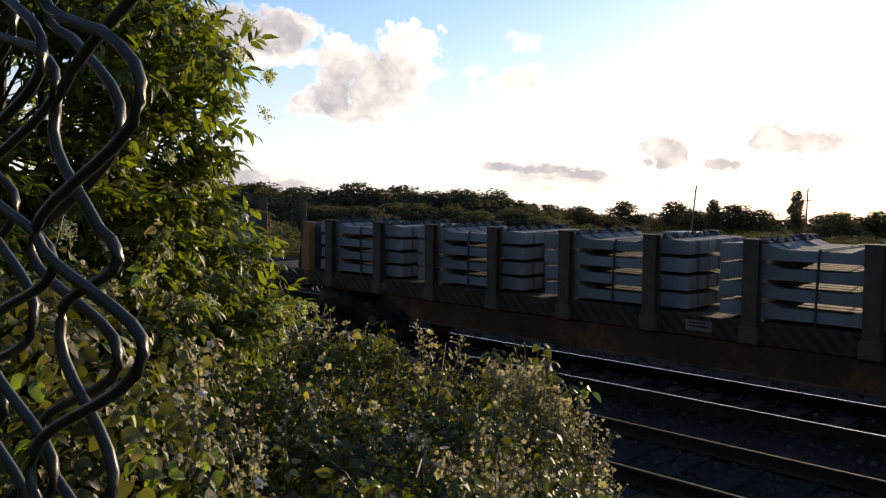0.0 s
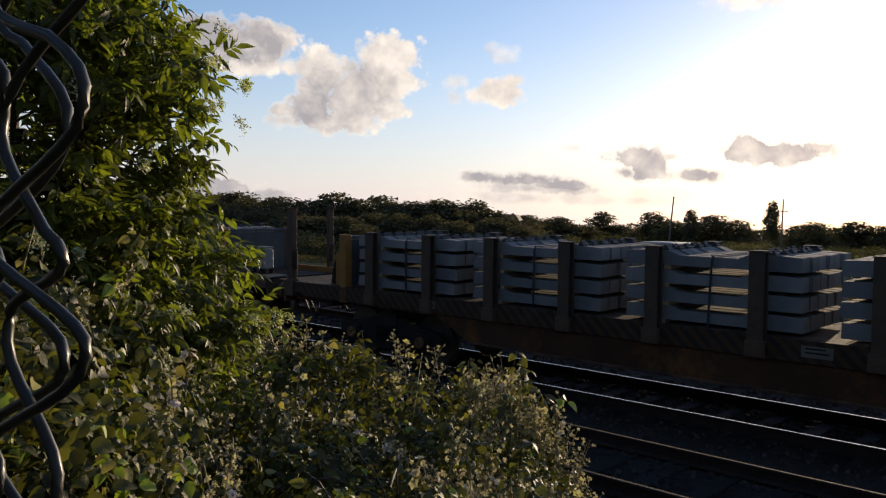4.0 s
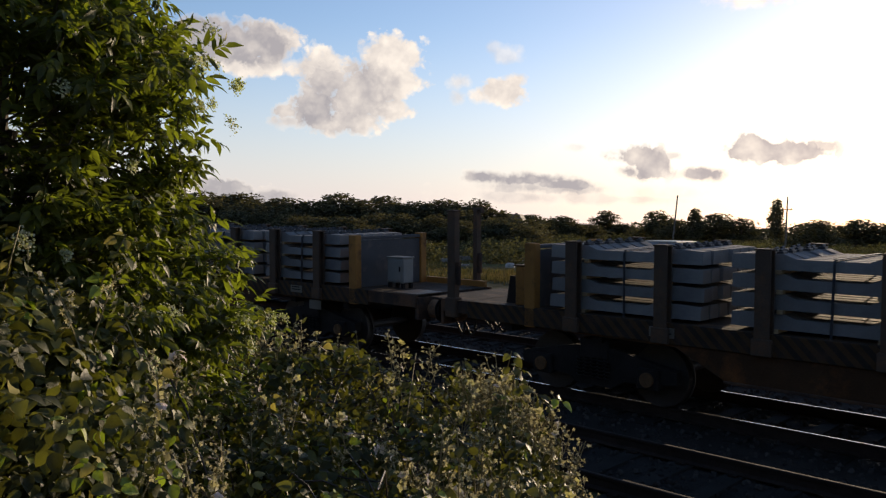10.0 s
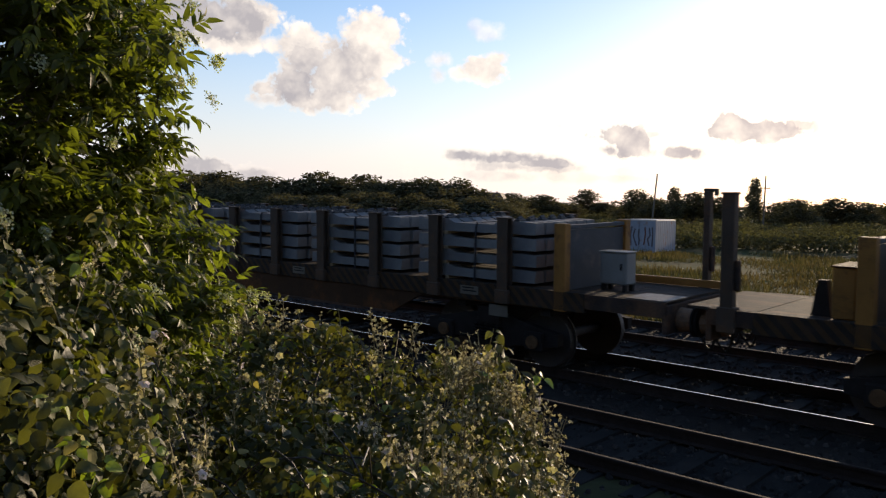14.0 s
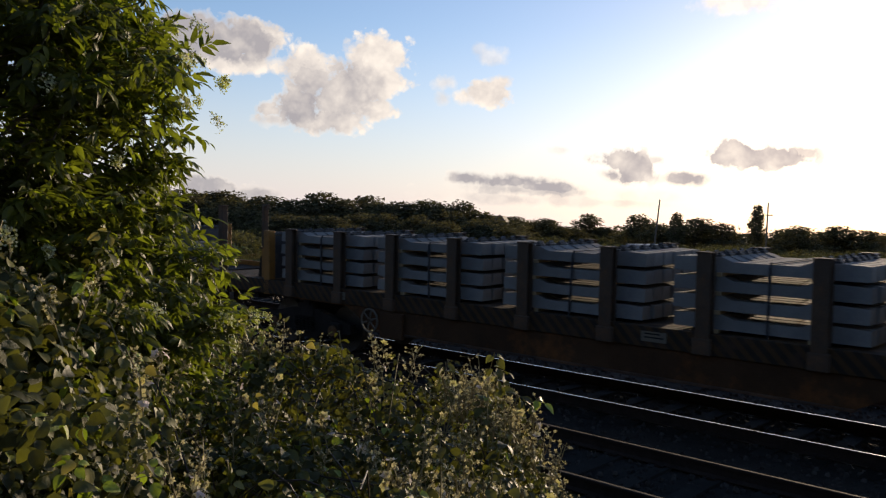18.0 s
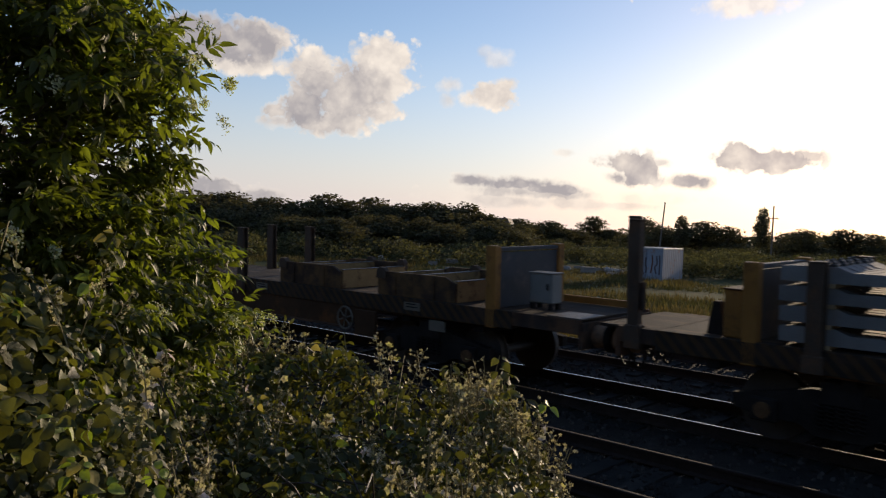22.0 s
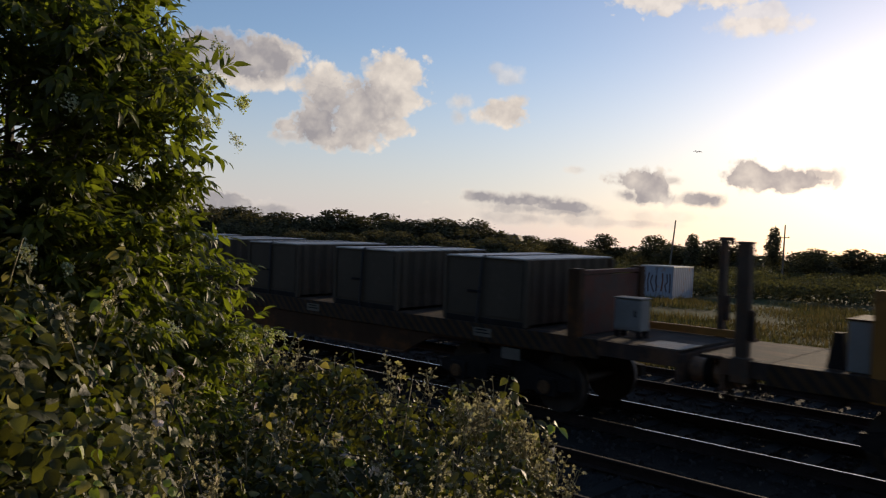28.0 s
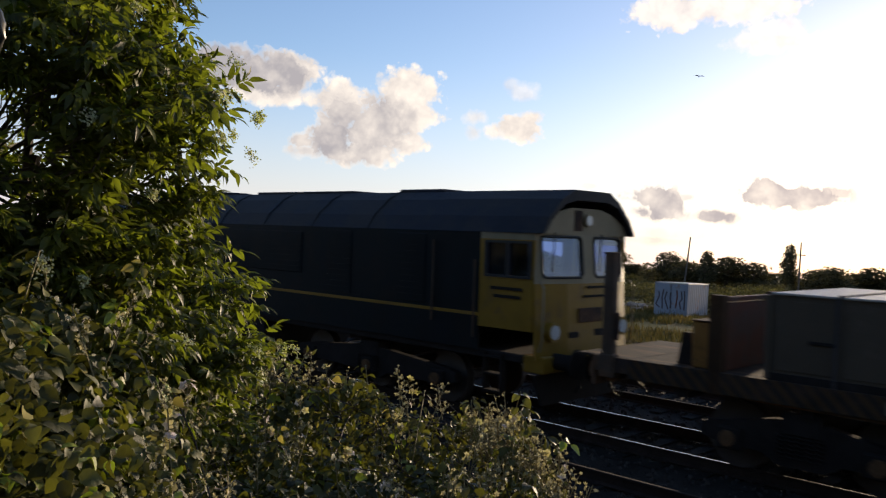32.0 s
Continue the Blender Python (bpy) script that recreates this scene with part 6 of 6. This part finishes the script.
    # dry and budding flower trusses standing above the leaves, closest together along the open end
    trusses = 0
    while trusses < 460:
        x, y = rng.uniform(-4.6, -1.1), rng.uniform(0.8, 3.3)
        if trusses % 20 < 12:
            y = rng.uniform(1.4, 3.3)
            x = -0.95 - (y - 1.8) * 0.74 + rng.uniform(-0.75, 0.16)
        d = math.hypot(x, y)
        z = bramble_top(x, y)
        if d < 1.9 or z < 1.15 or noise.noise((x * 3.1, y * 3.1, 7.0)) < -0.12:
            continue
        trusses += 1
        h = rng.uniform(0.06, 0.21)
        axis = unit(np.array([*rng.normal(0, 0.28, 2), 1.0]))
        foot = np.array([x, y, z - 0.06])
        bm = bmesh.new()
        tube(bm, [foot, foot + axis * h * 0.6, foot + axis * (h + 0.05)], 0.0021, 4)
        heads = []
        for q in range(int(rng.integers(12, 21))):
            t = 0.30 + 0.70 * rng.random()
            dd = rng.normal(size=3)
            dd[2] = abs(dd[2]) * 0.8
            e0 = foot + axis * (h + 0.05) * t
            e = e0 + unit(dd) * rng.uniform(0.02, 0.055) * (1.25 - 0.6 * t)
            tube(bm, [e0, e], 0.0012, 3)
            heads.append(e)
        spray = part("flower_spray", bm, M["stem"], th)
        # open calyces: little stars of five sepals
        e = np.array(heads)
        m = len(e)
        e1 = unit(rng.normal(size=(m, 3)))
        e2 = unit(np.cross(e1, rng.normal(size=(m, 3))))
        e3, r = np.cross(e1, e2), rng.uniform(0.006, 0.0105, m)[:, None]
        quads = []
        for k in range(5):
            an = k * 1.257
            u1 = e1 * math.cos(an) + e2 * math.sin(an) + e3 * 0.45
            u2 = e2 * math.cos(an) - e1 * math.sin(an)
            quads.append(np.stack([e, e + (u1 * 0.55 + u2 * 0.33) * r, e + u1 * r, e + (u1 * 0.55 - u2 * 0.33) * r], 1))
        vv = np.stack(quads, 1).reshape(-1, 3)
        tagged(part("panicle", mesh_from("panicle", vv, np.arange(len(vv)).reshape(-1, 4), M["seed"]), None, spray, "dry pale calyces and buds"), kind="stuff")
        if rng.random() < 0.16:
            vv, ff = [], []
            for e in heads[: 3 + int(rng.integers(0, 4))]:
                e1, e2 = unit(rng.normal(size=3)), rng.normal(size=3)
                e2 = unit(e2 - e1 * e1.dot(e2))
                for s in range(5):
                    an = s * 1.257
                    u1 = e1 * math.cos(an) + e2 * math.sin(an) + np.cross(e1, e2) * 0.3
                    u2 = e2 * math.cos(an) - e1 * math.sin(an)
                    k0 = len(vv)
                    vv += [e, e + u1 * 0.010 + u2 * 0.0075, e + u1 * 0.019, e + u1 * 0.010 - u2 * 0.0075]
                    ff.append((k0, k0 + 1, k0 + 2, k0 + 3))
            tagged(part("petals", mesh_from("petals", vv, ff, M["bramble_flower"]), None, spray, "pale pink petals"), kind="stuff")


build_brambles()


def build_fence():
    """Chain-link fence that runs along the railway and ends, cut open, beside the camera."""
    th = thing("chain_link_fence", Matrix.Translation((0, 0.085, 0)), "dark coated chain-link fence with a cut open edge", "fence")
    pitch, half, r = 0.043, 0.036, 0.0022

    def zigzag(phase, z0, z1, res, wob, seed):
        rg = random.Random(seed)
        pts = []
        k = int((z1 - z0) / (2 * pitch) * res)
        drift = [rg.uniform(-wob, wob) for _ in range(60)]
        slack = rg.uniform(0.75, 1.1) if wob > 0.005 else 1.0
        for i in range(k + 1):
            z = z0 + (z1 - z0) * i / k
            u = (z - z0) / (2 * pitch) + phase
            w = u % 1.0
            tri = 4 * abs(w - 0.5) - 1
            rnd = math.sin(math.pi / 2 * max(-1, min(1, tri * 1.1)))
            j = (z - z0) / (z1 - z0) * 55
            q = drift[int(j)] * (1 - j % 1) + drift[int(j) + 1] * (j % 1)
            pts.append((rnd * half * slack + q, 0.0028 * math.cos(2 * math.pi * u) + q * 0.4, z + q * 1.3))
        return pts
    meshes = []
    for s in range(2):
        bm = bmesh.new()
        tube(bm, zigzag(0.5 * s, 0.98, 3.9, 12, 0.002, s), r, 6)
        meshes.append(mesh_of(bm, M["wire"], "wire", True))
    # the first wires are pulled together and bent where the mesh was cut
    pulled = [0.0, 0.014, 0.042, 0.070, 0.105, 0.14]
    for i in range(44):
        if i < 6:
            bm = bmesh.new()
            tube(bm, zigzag((0.1, 0.62, 0.2, 0.75, 0.05, 0.5)[i], 0.98, 3.9, 16, 0.010, 20 + i), r, 8)
            w = part("wire", mesh_of(bm, M["wire"], "wire", True), None, th)
            w.location = (-0.322 - pulled[i], 0.006 * (i % 3) - 0.006, 0)
            continue
        w = part("wire", meshes[i % 2], None, th)
        w.location = (-0.46 - (i - 5) * half * 1.55, 0, 0)


build_fence()


def build_bird():
    """A gull far off, wings spread, gliding across the sky late in the clip."""
    th = thing("bird", Matrix.Identity(4), "small dark bird gliding high over the yard", "bird")
    bm = bmesh.new()
    rod(bm, (-0.17, 0, 0), (0.10, 0, 0.01), 0.05, 0.035, 8)
    rod(bm, (0.10, 0, 0.01), (0.19, 0, 0.02), 0.035, 0.012, 8)
    part("body", bm, M["feather"], th)
    for s in (-1, 1):
        bm = bmesh.new()
        vs = [bm.verts.new(q) for q in ((0.06, s * 0.03, 0.02), (0.10, s * 0.25, 0.09), (0.0, s * 0.55, 0.03), (-0.05, s * 0.26, 0.08), (-0.07, s * 0.03, 0.02))]
        bm.faces.new(vs)
        wing = part("wing", bm, M["feather"], th)
        mod = wing.modifiers.new("thickness", "SOLIDIFY")
        mod.thickness = 0.012
    bm = bmesh.new()
    prism(bm, [(-0.15, 0.0), (-0.30, -0.01), (-0.30, 0.01), (-0.15, 0.02)], -0.05, 0.05)
    part("tail", bm, M["feather"], th)
    return th


BIRD = build_bird()

# ---------------------------------------------------------------- what moves


def train_at(t):
    for (a, p), (b, q) in zip(TRAIN, TRAIN[1:]):
        if a <= t <= b:
            return p + (q - p) * (t - a) / (b - a)
    return TRAIN[-1][1]


def motions():
    for ob, x, y, z in RIDERS:
        walk(ob, [(t, on_train(x + s, y, z)) for t, s in TRAIN])
    # the wheels roll: a row for every half metre
    times, last = [0.0], 0.0
    t = 0.0
    while t < 32.0 - 1e-6:
        t = min(32.0, t + 1 / FPS)
        if train_at(t) - last > 0.5 or t >= 32.0 - 1e-6:
            times.append(t)
            last = train_at(t)
    for ob, x in WHEELSETS:
        walk(ob, [(t, pose(x, 0, 0.45, 0, math.degrees(train_at(t) / 0.45), 0)) for t in times])
    # the bird comes up from the trees and glides to the right
    way = [(0, 60, 9.0), (20, 60, 9.0), (24, 51.2, 6.8), (25, 42.0, 6.6), (26.2, 34, 6.2), (27.5, 26.8, 6.0), (28.7, 27.2, 10.0), (30, 29.6, 16.6), (31, 29.2, 13.8), (32, 28.0, 12.6)]
    walk(BIRD, [(t, Matrix.Translation(direction(az, el) * 90 + Vector((0, 0, EYE_Z))) @ pose(0, 0, 0, 0, 0, -40)) for t, az, el in way])

motions()
